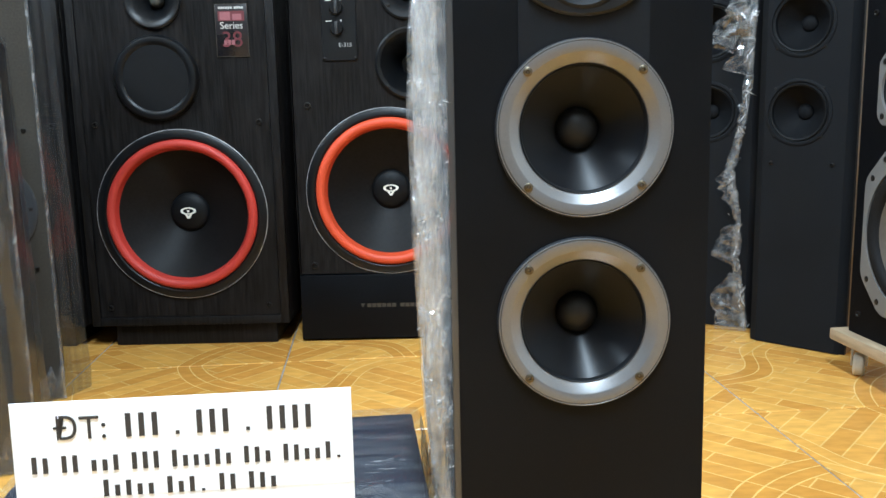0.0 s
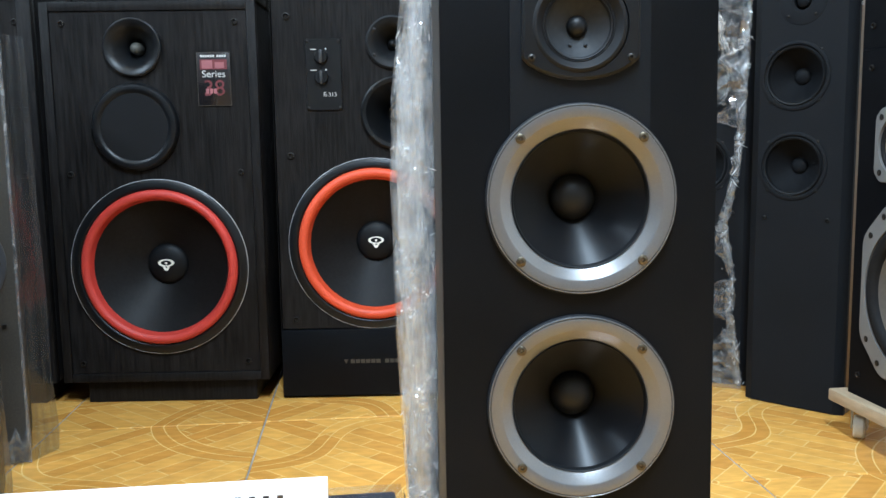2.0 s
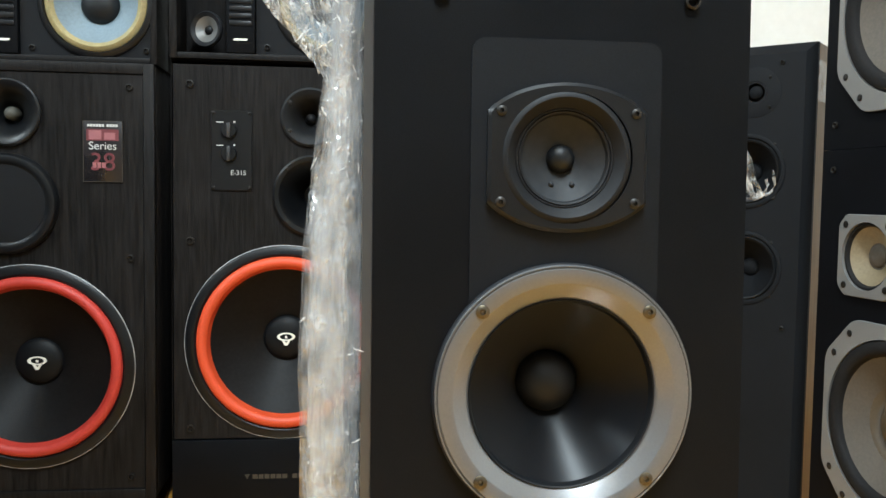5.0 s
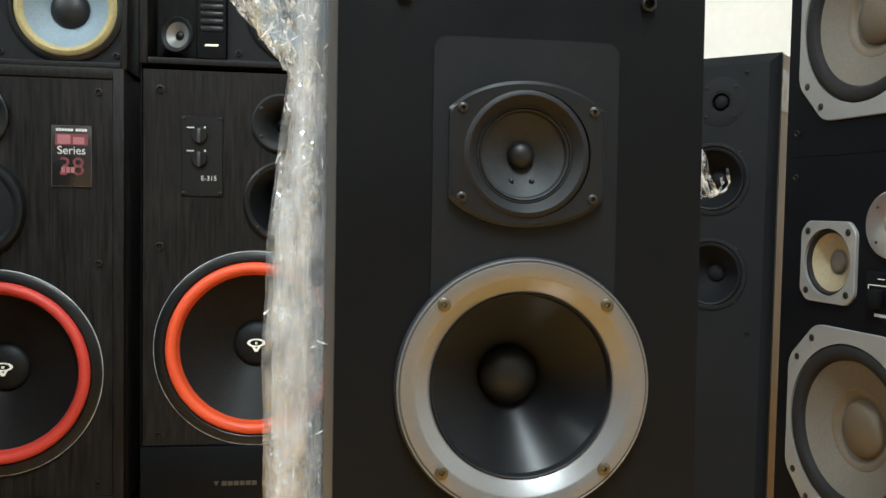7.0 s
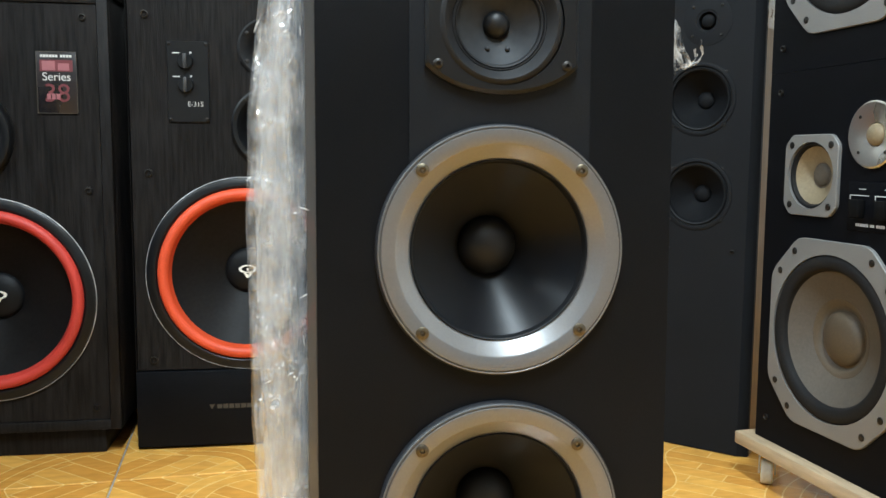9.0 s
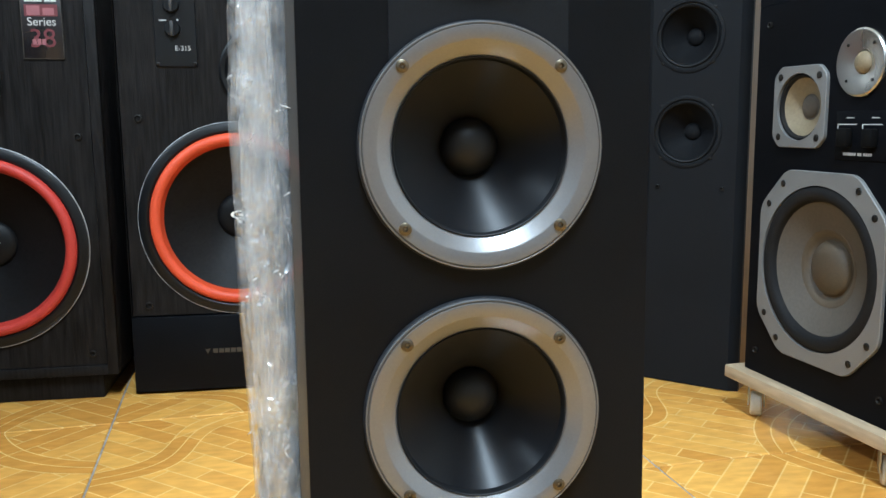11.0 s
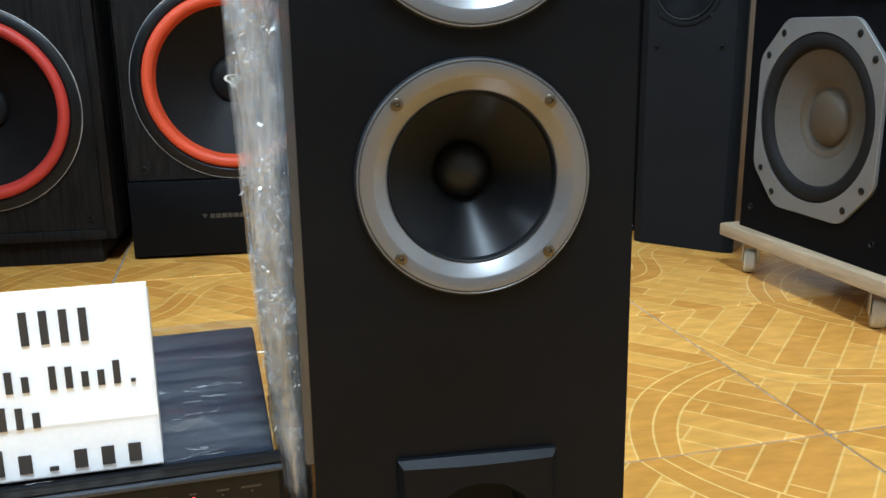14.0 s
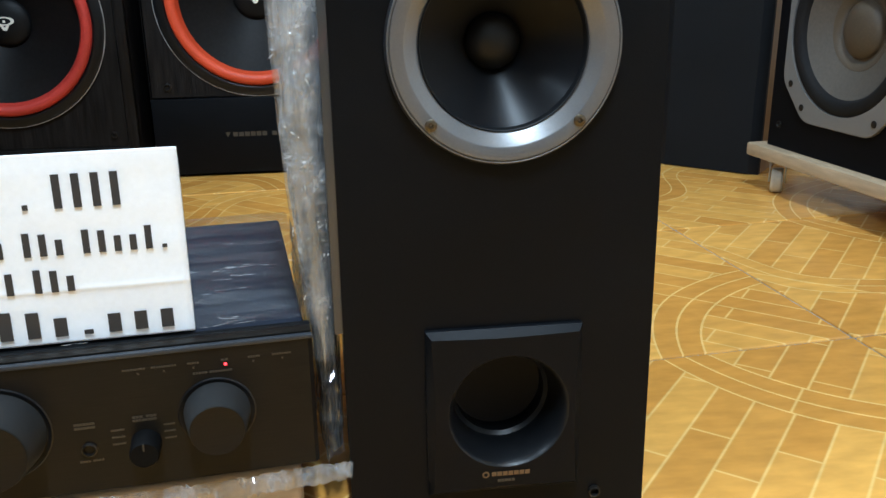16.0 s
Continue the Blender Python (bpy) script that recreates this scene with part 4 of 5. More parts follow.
def grey_frame_driver(sp, x, z, hw, hh, cut, r_out, r_cone, r_cap, depth, holes, cone, name, cap):
    d = part(name, lathe([(r_cone + 0.001, 0.000), (r_cone - 0.002, 0.004), (r_cap + 0.010, depth * 0.8), (r_cap + 0.003, depth)], x, z, 0, 80), cone, sp)
    part("frame", plate(cut_corner(x, z, hw, hh, cut, 0.12 * hw), -0.006, 0.0, 0.0012, hole=(x, z, r_out)), "grey_frame", d, "pale grey metal frame")
    mid, half = (r_out + r_cone) / 2, (r_out - r_cone) / 2
    roll = [(mid + half * math.cos(k * math.pi / 8), -0.0005 - half * 0.55 * math.sin(k * math.pi / 8)) for k in range(9)]
    part("foam_surround", lathe([(r_out + 0.001, 0.001)] + roll + [(r_cone - 0.002, 0.004)], x, z, 0, 80), "foam", d)
    part("dust_cap", lathe([(r_cap + 0.004, depth)] + cap_profile(r_cap, depth, depth - r_cap * 0.36), x, z, 0, 56), cap, d)
    if r_cap > 0.03:
        def cone_at(r):
            return 0.004 + (r_cone - 0.002 - r) / (r_cone - 0.012 - r_cap) * (depth * 0.8 - 0.004)
        part("inner_ring", lathe([(r_cap + 0.018, cone_at(r_cap + 0.018) + 0.0003), (r_cap + 0.0174, cone_at(r_cap + 0.0174) - 0.0004), (r_cap + 0.010, depth * 0.8 - 0.0005), (r_cap + 0.004, depth * 0.985)], x, z, 0, 64), "cap", d, "darker ring round the cap")
    for hx, hz in holes:
        for a in (1, -1):
            for b in (1, -1):
                part("bolt", lathe([(0.0056, 0.0002), (0.0056, -0.0008), (0.0042, -0.0016), (0.0018, -0.0018), (0.0, -0.0012)], x + a * hx, z + b * hz, -0.006, 16), "black_screw", d)
    return d


def three_way_speaker(m):
    sp = thing("three_way_loudspeaker", m, "black three-way loudspeaker with beige cones in pale grey frames", "loudspeaker", "stacked three-way loudspeakers")
    part("cabinet", shell(-0.181, 0.166, 0.014, 0.30, 0, 0.6225), "baffle", sp)
    part("front_panel", panel(rect(-0.181, 0.166, 0.0002, 0.6223), [(-0.0075, 0.2055, 0.1315), (-0.0655, 0.4565, 0.053), (0.0615, 0.5175, 0.030)], 0.0, 0.0138), "baffle", sp)
    grey_frame_driver(sp, -0.0075, 0.2055, 0.1410, 0.1520, 0.062, 0.1305, 0.1070, 0.0440, 0.027, ((0.0845, 0.1285), (0.1185, 0.093)), "beige", "woofer", "cap")
    grey_frame_driver(sp, -0.0655, 0.4565, 0.0620, 0.0640, 0.016, 0.0525, 0.0475, 0.0175, 0.018, ((0.0455, 0.0475),), "gold_cone", "midrange", "beige")
    x, z = 0.0615, 0.5175
    tw = part("tweeter", lathe([(0.0485, 0.0), (0.0485, -0.004), (0.046, -0.0055), (0.038, -0.0045), (0.022, -0.0005), (0.0175, 0.001), (0.017, 0.006)], x, z, 0, 72), "alu", sp, "spun aluminium tweeter plate")
    part("dome", lathe(cap_profile(0.0165, 0.003, -0.0075), x, z, 0, 40), "gold_cone", tw)
    for a in (45, 135, 225, 315):
        screw(tw, x + 0.036 * math.cos(radians(a)), z + 0.036 * math.sin(radians(a)), -0.0045, 0.002, "black_screw")
    ctl = part("level_panel", box(0.018, 0.120, -0.0025, 0.0, 0.378, 0.449, 0.0008), "baffle", sp)
    for x in (0.044, 0.094):
        part("level_knob", box(x - 0.010, x + 0.010, -0.016, -0.0024, 0.397, 0.424, 0.003), "knob", ctl)
        part("level_scale", box(x - 0.022, x + 0.016, -0.0032, -0.0024, 0.4290, 0.4303), "white_print", ctl)
        part("level_mark", box(x - 0.004, x + 0.010, -0.0032, -0.0024, 0.4385, 0.4398), "white_print", ctl)
        part("level_tick", box(x - 0.022, x - 0.0208, -0.0032, -0.0024, 0.4235, 0.4289), "white_print", ctl)
    part("name_bar", bars(0.036, 0.094, 0.3845, 0.0042, [6, 2, 4], -0.0025), "pin", ctl)
    for x in (-0.152, 0.137):
        for z in (0.0395, 0.5905):
            peg_hole(sp, x, z, 0.0, 0.0055)
    return sp


def slim_tower(m, label, film=False):
    sp = thing("slim_tower_loudspeaker", m, label, "loudspeaker", "slim towers against the wall")
    hw, h = 0.1008, 0.905
    part("cabinet", shell(-hw, hw, 0.022, 0.285, 0.0, h), "tan", sp, "tan veneered cabinet")
    bm = bmesh.new()
    ring = [(hw, 0.0), (hw, h), (-hw, h), (-hw, 0.0)]
    bv = 0.017
    back = [bm.verts.new((x, 0.0218, z)) for x, z in ring]
    mid = [bm.verts.new((x, 0.012, z)) for x, z in ring]
    fr = [bm.verts.new((x - math.copysign(bv, x), 0.0, z - (bv if z > 0 else -0.002))) for x, z in ring]
    for a, b in ((back, mid), (mid, fr)):
        for i in range(4):
            bm.faces.new((a[i], a[(i + 1) % 4], b[(i + 1) % 4], b[i]))
    x = -0.003
    part("front_edge", bm, "tower", sp, "charcoal bevelled edge", 20)
    part("front_panel", panel(rect(-hw + bv, hw - bv, 0.002, h - bv), [(x - 0.010, 0.4975, 0.061), (x - 0.010, 0.6765, 0.061), (x, 0.820, 0.017)], 0.0, 0.0135), "tower", sp, "charcoal front")
    x -= 0.010
    for z in (0.4975, 0.6765):
        w = part("driver", lathe([(0.0525, 0.003), (0.051, 0.005), (0.0165, 0.040), (0.0160, 0.044)], x, z, 0, 72), "tower_cone", sp)
        part("frame", lathe([(0.0685, 0.0), (0.0685, -0.0018), (0.0655, -0.003), (0.0620, -0.0025), (0.0605, 0.001)], x, z, 0, 72), "tower", w)
        part("surround", lathe([(0.0608, -0.0005), (0.0595, 0.0), (0.0570, -0.0032), (0.0540, -0.0022), (0.0520, 0.004)], x, z, 0, 72), "rubber", w)
        part("dust_cap", lathe(cap_profile(0.0168, 0.040, 0.0315), x, z, 0, 40), "tower_cone", w)
        for a in (45, 135, 225, 315):
            screw(w, x + 0.0690 * math.cos(radians(a)), z + 0.0690 * math.sin(radians(a)), -0.001, 0.0026, "black_screw")
    x += 0.010
    tw = part("tweeter", lathe([(0.046, 0.0), (0.046, -0.0006), (0.0445, -0.0010), (0.021, -0.0010), (0.0175, 0.002), (0.0165, 0.005)], x, 0.820, 0, 56), "tower", sp)
    part("dome", lathe(cap_profile(0.0125, 0.004, -0.002), x, 0.820, 0, 32), "tower_cone", tw)
    for a in (45, 135, 225, 315):
        screw(tw, x + 0.038 * math.cos(radians(a)), 0.820 + 0.038 * math.sin(radians(a)), -0.0025, 0.0022, "black_screw")
    for px, pz in ((-0.066, 0.392), (0.060, 0.392), (-0.060, 0.871), (0.044, 0.871)):
        peg_hole(sp, px, pz, 0.0, 0.0038)
    return sp


def wrapped_speaker(m, label, h, w, seed, front, loose=0.050, veiled=False):
    """An old loudspeaker in a loose sleeve of film that stands out beyond its edge."""
    sp = thing("wrapped_loudspeaker", m, label, "loudspeaker", "loudspeakers wrapped in film")
    part("cabinet", shell(-w, 0.0, 0.014, 0.26, 0.0, h), front, sp)
    part("front_panel", panel(rect(-w + 0.001, -0.001, 0.001, h - 0.001), [(-0.105, 0.36, 0.066)], 0.0, 0.0138), front, sp)
    d = part("woofer", lathe([(0.062, 0.001), (0.06, 0.004), (0.025, 0.03), (0.024, 0.033)], -0.105, 0.360, 0, 64), "paper_cone", sp)
    part("frame", lathe([(0.090, 0.0), (0.090, -0.004), (0.086, -0.006), (0.066, -0.005), (0.0625, 0.0)], -0.105, 0.360, 0, 64), "edge", d, "grey ring")
    part("dust_cap", lathe(cap_profile(0.025, 0.03, 0.018), -0.105, 0.360, 0, 32), "dome", d)
    for a in (0, 90, 180, 270):
        screw(d, -0.105 + 0.078 * math.cos(radians(a)), 0.360 + 0.078 * math.sin(radians(a)), -0.0055, 0.003, "black_screw")
    for z in (0.25, 0.50):
        peg_hole(sp, -0.026, z, 0.0, 0.004)

    def sleeve(u, v):
        z = v * (h - 0.002) + 0.001
        ragged = 0.002 * noise.noise(Vector((seed, z * 8, 0))) + 0.02 * max(0, 0.30 - v) * noise.noise(Vector((seed + 4, z * 9, 0)))
        x = -0.003 - 0.0015 * abs(noise.noise(Vector((z * 12, seed, 1)))) + u * (loose + ragged - 0.010 * v)
        y = -0.006 + u * 0.055 + 0.0012 * crease(x * 14, z * 5, seed)
        return (x, y, z)
    part("film_sleeve", sheet(14, 120, sleeve), "sleeve", sp, "loose clear film sleeve")
    if veiled:
        def veil(u, v):
            x, z = -w + u * (w - 0.004), 0.002 + v * (h - 0.004)
            return (x, -0.009 + 0.0022 * noise.noise(Vector((x * 90, z * 2.5, seed))) + 0.001 * crease(x * 40, z * 6, seed), z)
        part("film_front", sheet(70, 60, veil), "sleeve", sp, "streaked film over the front")

    def fold(at, wide):
        def fn(u, v):
            x, y, z = sleeve(at, v)
            return (x + (u - 0.5) * wide, y - 0.002, z)
        return fn
    calm = lambda u, v: max(0.15, 0.5 + 1.4 * noise.noise(Vector((seed, v * 11, 1))))
    part("film_fold", facets(2, 130, fold(0.05, 0.0055), 0.0016, int(seed * 3), calm), "crumple", sp, "crinkled edge of the film", 0)

    def cuff(u, v):
        z = 0.001 + v * 0.05 * (1.2 + noise.noise(Vector((u * 6, seed, 3))))
        x = 0.002 - u * 0.06
        return (x, -0.008 + 0.004 * crease(u * 5, v * 4, seed + 2), z)
    part("film_cuff", facets(16, 9, cuff, 0.003, int(seed * 7)), "torn", sp, "crumpled film at the foot", 0)
    return sp


main_tower()
red_speaker()
orange_speaker()
far_left_speaker()
wide_speaker(pose(-0.731, 1.918, 0.8535), "wide black bookshelf loudspeaker with a blue-grey woofer, stacked on top")
wide_speaker(pose(-0.315, 1.925, 0.8685), "wide black bookshelf loudspeaker with a slanted grey tweeter, stacked on top")

KX, KY, KT = 0.80 + 0.095 * math.sin(radians(6.5)), 1.54 - 0.095 * math.cos(radians(6.5)), -83.5
lower = three_way_speaker(pose(KX, KY, 0.0835, 0, 0, KT))
upper = copy_thing(lower, pose(KX + 0.0015, KY + 0.003, 0.7065, 0, 0, KT))
slim_tower(pose(0.7557, 1.7956, 0, 0, 0, -44), "slim tower loudspeaker, charcoal front and tan veneered sides")
slim_tower(pose(0.633, 1.995, 0, 0, 0, -30), "slim charcoal tower loudspeaker with torn film on its edge")
wrapped_speaker(pose(-0.704, 1.570, 0, 0, 0, 24), "olive-brown loudspeaker in a loose film sleeve", 0.750, 0.26, 1.7, "olive")
wrapped_speaker(pose(-0.604, 1.250, 0, 0, 0, 24), "dark loudspeaker wrapped in streaked film", 0.640, 0.24, 6.2, "vinyl", 0.024, True)


def dolly():
    d = thing("dolly", pose(KX, KY, 0, 0, 0, KT) @ pose(-0.010, 0, 0), "pale pine dolly on small castors under a stack", "dolly")
    part("front_rail", box(-0.200, 0.230, -0.022, 0.030, 0.0605, 0.083, 0.003), "pine", d)
    part("back_rail", box(-0.190, 0.230, 0.240, 0.290, 0.0605, 0.083, 0.003), "pine", d)
    part("cross_rail", box(-0.165, -0.115, 0.031, 0.239, 0.0605, 0.082, 0.003), "pine", d)
    part("cross_rail", box(0.115, 0.165, 0.031, 0.239, 0.0605, 0.082, 0.003), "pine", d)
    for x in (-0.150, 0.160):
        for y in (0.012, 0.262):
            m = pose(x, y, 0, 0, 0, -36.5)
            c = part("castor", box(-0.016, 0.016, -0.018, 0.018, 0.0560, 0.0603, 0.001), "steel", d, "steel castor plate")
            c.matrix_basis = m
            part("fork", box(-0.012, 0.012, -0.0145, -0.0115, 0.020, 0.0558, 0.001), "steel", c)
            part("fork", box(-0.012, 0.012, 0.0115, 0.0145, 0.020, 0.0558, 0.001), "steel", c)
            bm = lathe([(0.0, -0.0100), (0.0190, -0.0100), (0.0215, -0.0070), (0.0215, 0.0070), (0.0190, 0.0100), (0.0, 0.0100)], 0, 0, 0, 32)
            wheel = part("wheel", bm, "wheel", c, "cream nylon wheel")
            wheel.matrix_basis = pose(0, 0, 0.0218)
    return d


dolly()

# ---- amplifier, its board and the sign ----


def amplifier():
    a = thing("amplifier", pose(0.0036, 0.7485, 0, 0, 0, 6.18), "black stereo amplifier wrapped in film, one red light lit", "amplifier")
    w, z0, z1 = 0.43, 0.0575, 0.155
    part("case", box(-w + 0.003, -0.003, 0.0125, 0.295, z0 + 0.004, z1 - 0.0015, 0.003), "amp_top", a)
    front = part("front_panel", plate(fine_outline([(0.0, z0), (0.0, z1), (-w, z1), (-w, z0)], 0.05), 0.0, 0.0122, 0.003), "amp", a, "brushed black front panel")
    part("top_strip", box(-w, 0.0, 0.0040, 0.0150, z1 + 0.0003, z1 + 0.0018, 0.0006), "amp", front)
    # lighter strip paints the light that falls on the panel's chamfer
    part("lit_edge", box(-w, 0.0, -0.0012, 0.0036, z1 - 0.0024, z1 + 0.0008, 0.0008), "edge", front, "grey strip, light on the chamfer put into its colour")
    # black strip stands in for the shade of the recess behind the panel
    part("gap_shade", box(-w, 0.0, 0.0154, 0.0225, z1 + 0.0003, z1 + 0.0014, 0.0004), "rubber", front)
    for x, z, r, n in ((-0.0658, 0.1065, 0.0225, 0.026), (-0.2010, 0.1090, 0.0300, 0.030)):
        part("well", lathe([(r + 0.003, -0.0004), (r + 0.002, -0.001), (r, -0.0004)], x, z, 0, 64), "plastic", front)
        part("knob", lathe([(r * 0.97, 0.0), (r * 0.95, -0.004), (r * 0.80, -n + 0.002), (r * 0.775, -n)], x, z, 0, 72), "hole", front, "large round black knob")
        part("knob_face", lathe([(r * 0.780, -n + 0.0002), (r * 0.765, -n - 0.0006), (r * 0.70, -n - 0.0003), (0, -n)], x, z, 0, 72), "amp", front, "dull brown-black knob face")
    part("small_knob", lathe([(0.0098, 0.0), (0.0095, -0.016), (0.0085, -0.0175), (0, -0.0175)], -0.1130, 0.0905, 0, 40), "knob", front)
    part("pointer", box(-0.1135, -0.1125, -0.0180, -0.0174, 0.094, 0.0990), "dim_print", front)
    part("jack", lathe([(0.0052, -0.0002), (0.0052, -0.0012), (0.0038, -0.002), (0.0034, 0.001), (0, 0.004)], -0.1484, 0.0908, 0, 28), "black_screw", front)
    led = part("indicator", lathe(cap_profile(0.0010, -0.0002, -0.0013, 4), -0.0576, 0.1407, 0, 16), "led", front, "small red light")
    for x in (-0.1125, -0.0965, -0.0780, -0.0395, -0.0205):
        part("dot", box(x - 0.0006, x + 0.0006, -0.0006, -0.0001, 0.1400, 0.1412), "dim_print", front)
    for x, n in ((-0.1150, 9), (-0.0965, 10), (-0.0780, 5), (-0.0390, 5), (-0.0210, 8)):
        part("small_lettering", bars(x - n * 0.0008, x + n * 0.0008, 0.1432, 0.0013, [n], 0.0), "dim_print", front)
    part("small_lettering", bars(-0.0790, -0.0535, 0.1355, 0.0015, [5, 8], 0.0), "dim_print", front)
    part("small_lettering", bars(-0.0605, -0.0555, 0.1432, 0.0013, [2], 0.0), "dim_print", front)
    part("small_lettering", bars(-0.1560, -0.1430, 0.1085, 0.0016, [7], 0.0), "dim_print", front)
    part("small_lettering", bars(-0.1560, -0.1430, 0.1058, 0.0016, [7], 0.0), "dim_print", front)
    part("small_lettering", bars(-0.1200, -0.1045, 0.1090, 0.0016, [3, 3], 0.0), "dim_print", front)
    part("small_lettering", bars(-0.1200, -0.1045, 0.1066, 0.0016, [8], 0.0), "dim_print", front)
    for z in (0.1015, 0.0965, 0.0915):
        part("small_lettering", bars(-0.1340, -0.1255, z, 0.0012, [7], 0.0), "dim_print", front)
        part("small_lettering", bars(-0.1010, -0.0935, z, 0.0012, [6], 0.0), "dim_print", front)
    part("small_lettering", bars(-0.1555, -0.1405, 0.0815, 0.0014, [4, 4], 0.0), "dim_print", front)
    for x in (-w + 0.05, -0.05):
        for y in (0.05, 0.25):
            foot = part("foot", lathe([(0.0, 0.0), (0.016, 0.0), (0.018, 0.0085), (0.0, 0.0085)], 0, 0, 0, 28), "rubber", a)
            foot.matrix_basis = pose(x, y, 0.0500, 90, 0, 0)

    def top_film(u, v):
        x, y = -w + u * (w + 0.004), 0.0225 + v * 0.2785
        tight = math.exp(-((v - 0.22 - 0.05 * noise.noise(Vector((u * 5, 0, 0)))) / 0.06) ** 2) + 0.8 * math.exp(-((v - 0.56 - 0.08 * u) / 0.05) ** 2) + 0.5 * math.exp(-((v - 0.92) / 0.05) ** 2)
        return (x, y, z1 + 0.0030 + (0.0014 + 0.0040 * tight) * (0.5 + 0.5 * crease(u * 7, v * 16, 3.3)))
    part("film_top", facets(60, 34, top_film, 0.0013, 21, lambda u, v: 0.12 + abs(noise.noise(Vector((u * 3, v * 9, 2)))) * 0.9), "wrap", a, "stretched film with creases", 0)

    rng = random.Random(9)

    def on_top():
        y = rng.choice((0.022, 0.026, 0.030, 0.085, 0.115, 0.122, 0.130, 0.138, 0.20, 0.255)) + rng.gauss(0, 0.005)
        x = -abs(rng.gauss(0, 0.10))
        return max(-w + 0.03, x - 0.034), -(z1 + 0.0062), y + 0.06 * x * math.sin(y * 40) * 0.3
    # pale slivers imitate the glints along the stretched film's creases
    folds = slivers(rng, 46, on_top, 0.008, 0.05, 0.0003, 0.10, 0.04)
    bmesh.ops.transform(folds, matrix=Matrix(((1, 0, 0, 0), (0, 0, 1, 0), (0, -1, 0, 0), (0, 0, 0, 1))), verts=folds.verts)
    tagged(part("film_glint", folds, "crinkle", a, "", 0), "pale slivers for glints on the stretched film's creases", kind="stuff")

    def side_film(u, v):
        z = 0.050 + v * 0.107
        return (0.0035 + 0.006 * (0.5 + 0.5 * crease(u * 4, v * 9, 8.1)), 0.004 + u * 0.285, z)
    # darker film copy, so the gap beside the case looks shaded
    part("film_side", facets(30, 18, side_film, 0.0025, 14), "shaded", a, "creased film, shade put into its tint", 0)

    def foot_film(u, v):
        t = v * 2 * math.pi
        r = 0.0035 + 0.0040 * (0.5 + 0.5 * crease(u * 40, math.cos(t) * 2, math.sin(t) * 2 + 4))
        sag = 0.008 * math.sin(u * 9) * (1 - u)
        return (-w + u * (w + 0.022), -0.004 + r * math.cos(t), 0.0465 + 0.003 * u - sag * 0.5 + r * math.sin(t) * 1.2)
    part("film_roll", facets(260, 7, foot_film, 0.0015, 12), "crumple", a, "gathered film along the foot", 0)
    return a


amplifier()
board = thing("wooden_board", pose(0.0036, 0.7485, 0, 0, 0, 6.18), "pale pine board on the floor under the amplifier", "board")
part("plank", box(-0.425, -0.012, 0.012, 0.27, 0.0, 0.0495, 0.006, 3), "pine", board)


def sign():
    s = thing("card_sign", pose(-0.0735, 0.7610, 0.1588, -2.6, 0, 5.1), "white folded card sign with black lettering, standing on the amplifier", "sign")
    w, h = 0.298, 0.1235

    def face(u, v):
        x, z = -w + u * w, v * h
        fold = 0.0007 * math.exp(-abs(v - 0.29) / 0.012)
        return (x, -0.0016 - fold + 0.0004 * noise.noise(Vector((u * 6, v * 4, 2))) + 0.0003 * noise.noise(Vector((u * 2, v * 9, 5))), z)
    card = part("card", sheet(60, 90, face), "paper", s, "", 60)
    mod = card.modifiers.new("thickness", "SOLIDIFY")
    mod.thickness, mod.offset = 0.0012, 1.0
    part("support_flap", box(-w + 0.004, -0.0015, 0.0035, 0.0250, 0.0, h * 0.93, 0.002), "paper", s, "folded flap behind")
    f = -0.0027
    text_mesh("letters", "ĐT:", 0.0300, "ink", s, -0.2620, h - 0.0345, f)
    bar_row("bar", -0.2030, -0.0335, h - 0.0345, 0.0215, ["ttt", "d", "ttt", "d", "tttt"], f, "ink", s, 0.58)
    bar_row("bar", -0.2850, -0.0085, h - 0.0645, 0.0155, ["tm", "tt", "ssm", "ttt", "tsssms", "tms", "tmsstd"], f, "ink", s, 0.55)
    bar_row("bar", -0.2250, -0.0680, h - 0.0885, 0.0155, ["tsmss", "tsmd", "tm", "tms"], f, "ink", s, 0.55)
    bar_row("bar", -0.2880, -0.0085, h - 0.1185, 0.0190, ["sssstssstmtmsdsss"], f, "ink", s, 0.52)
    return s


sign()

# ---- loose wrapping film ----


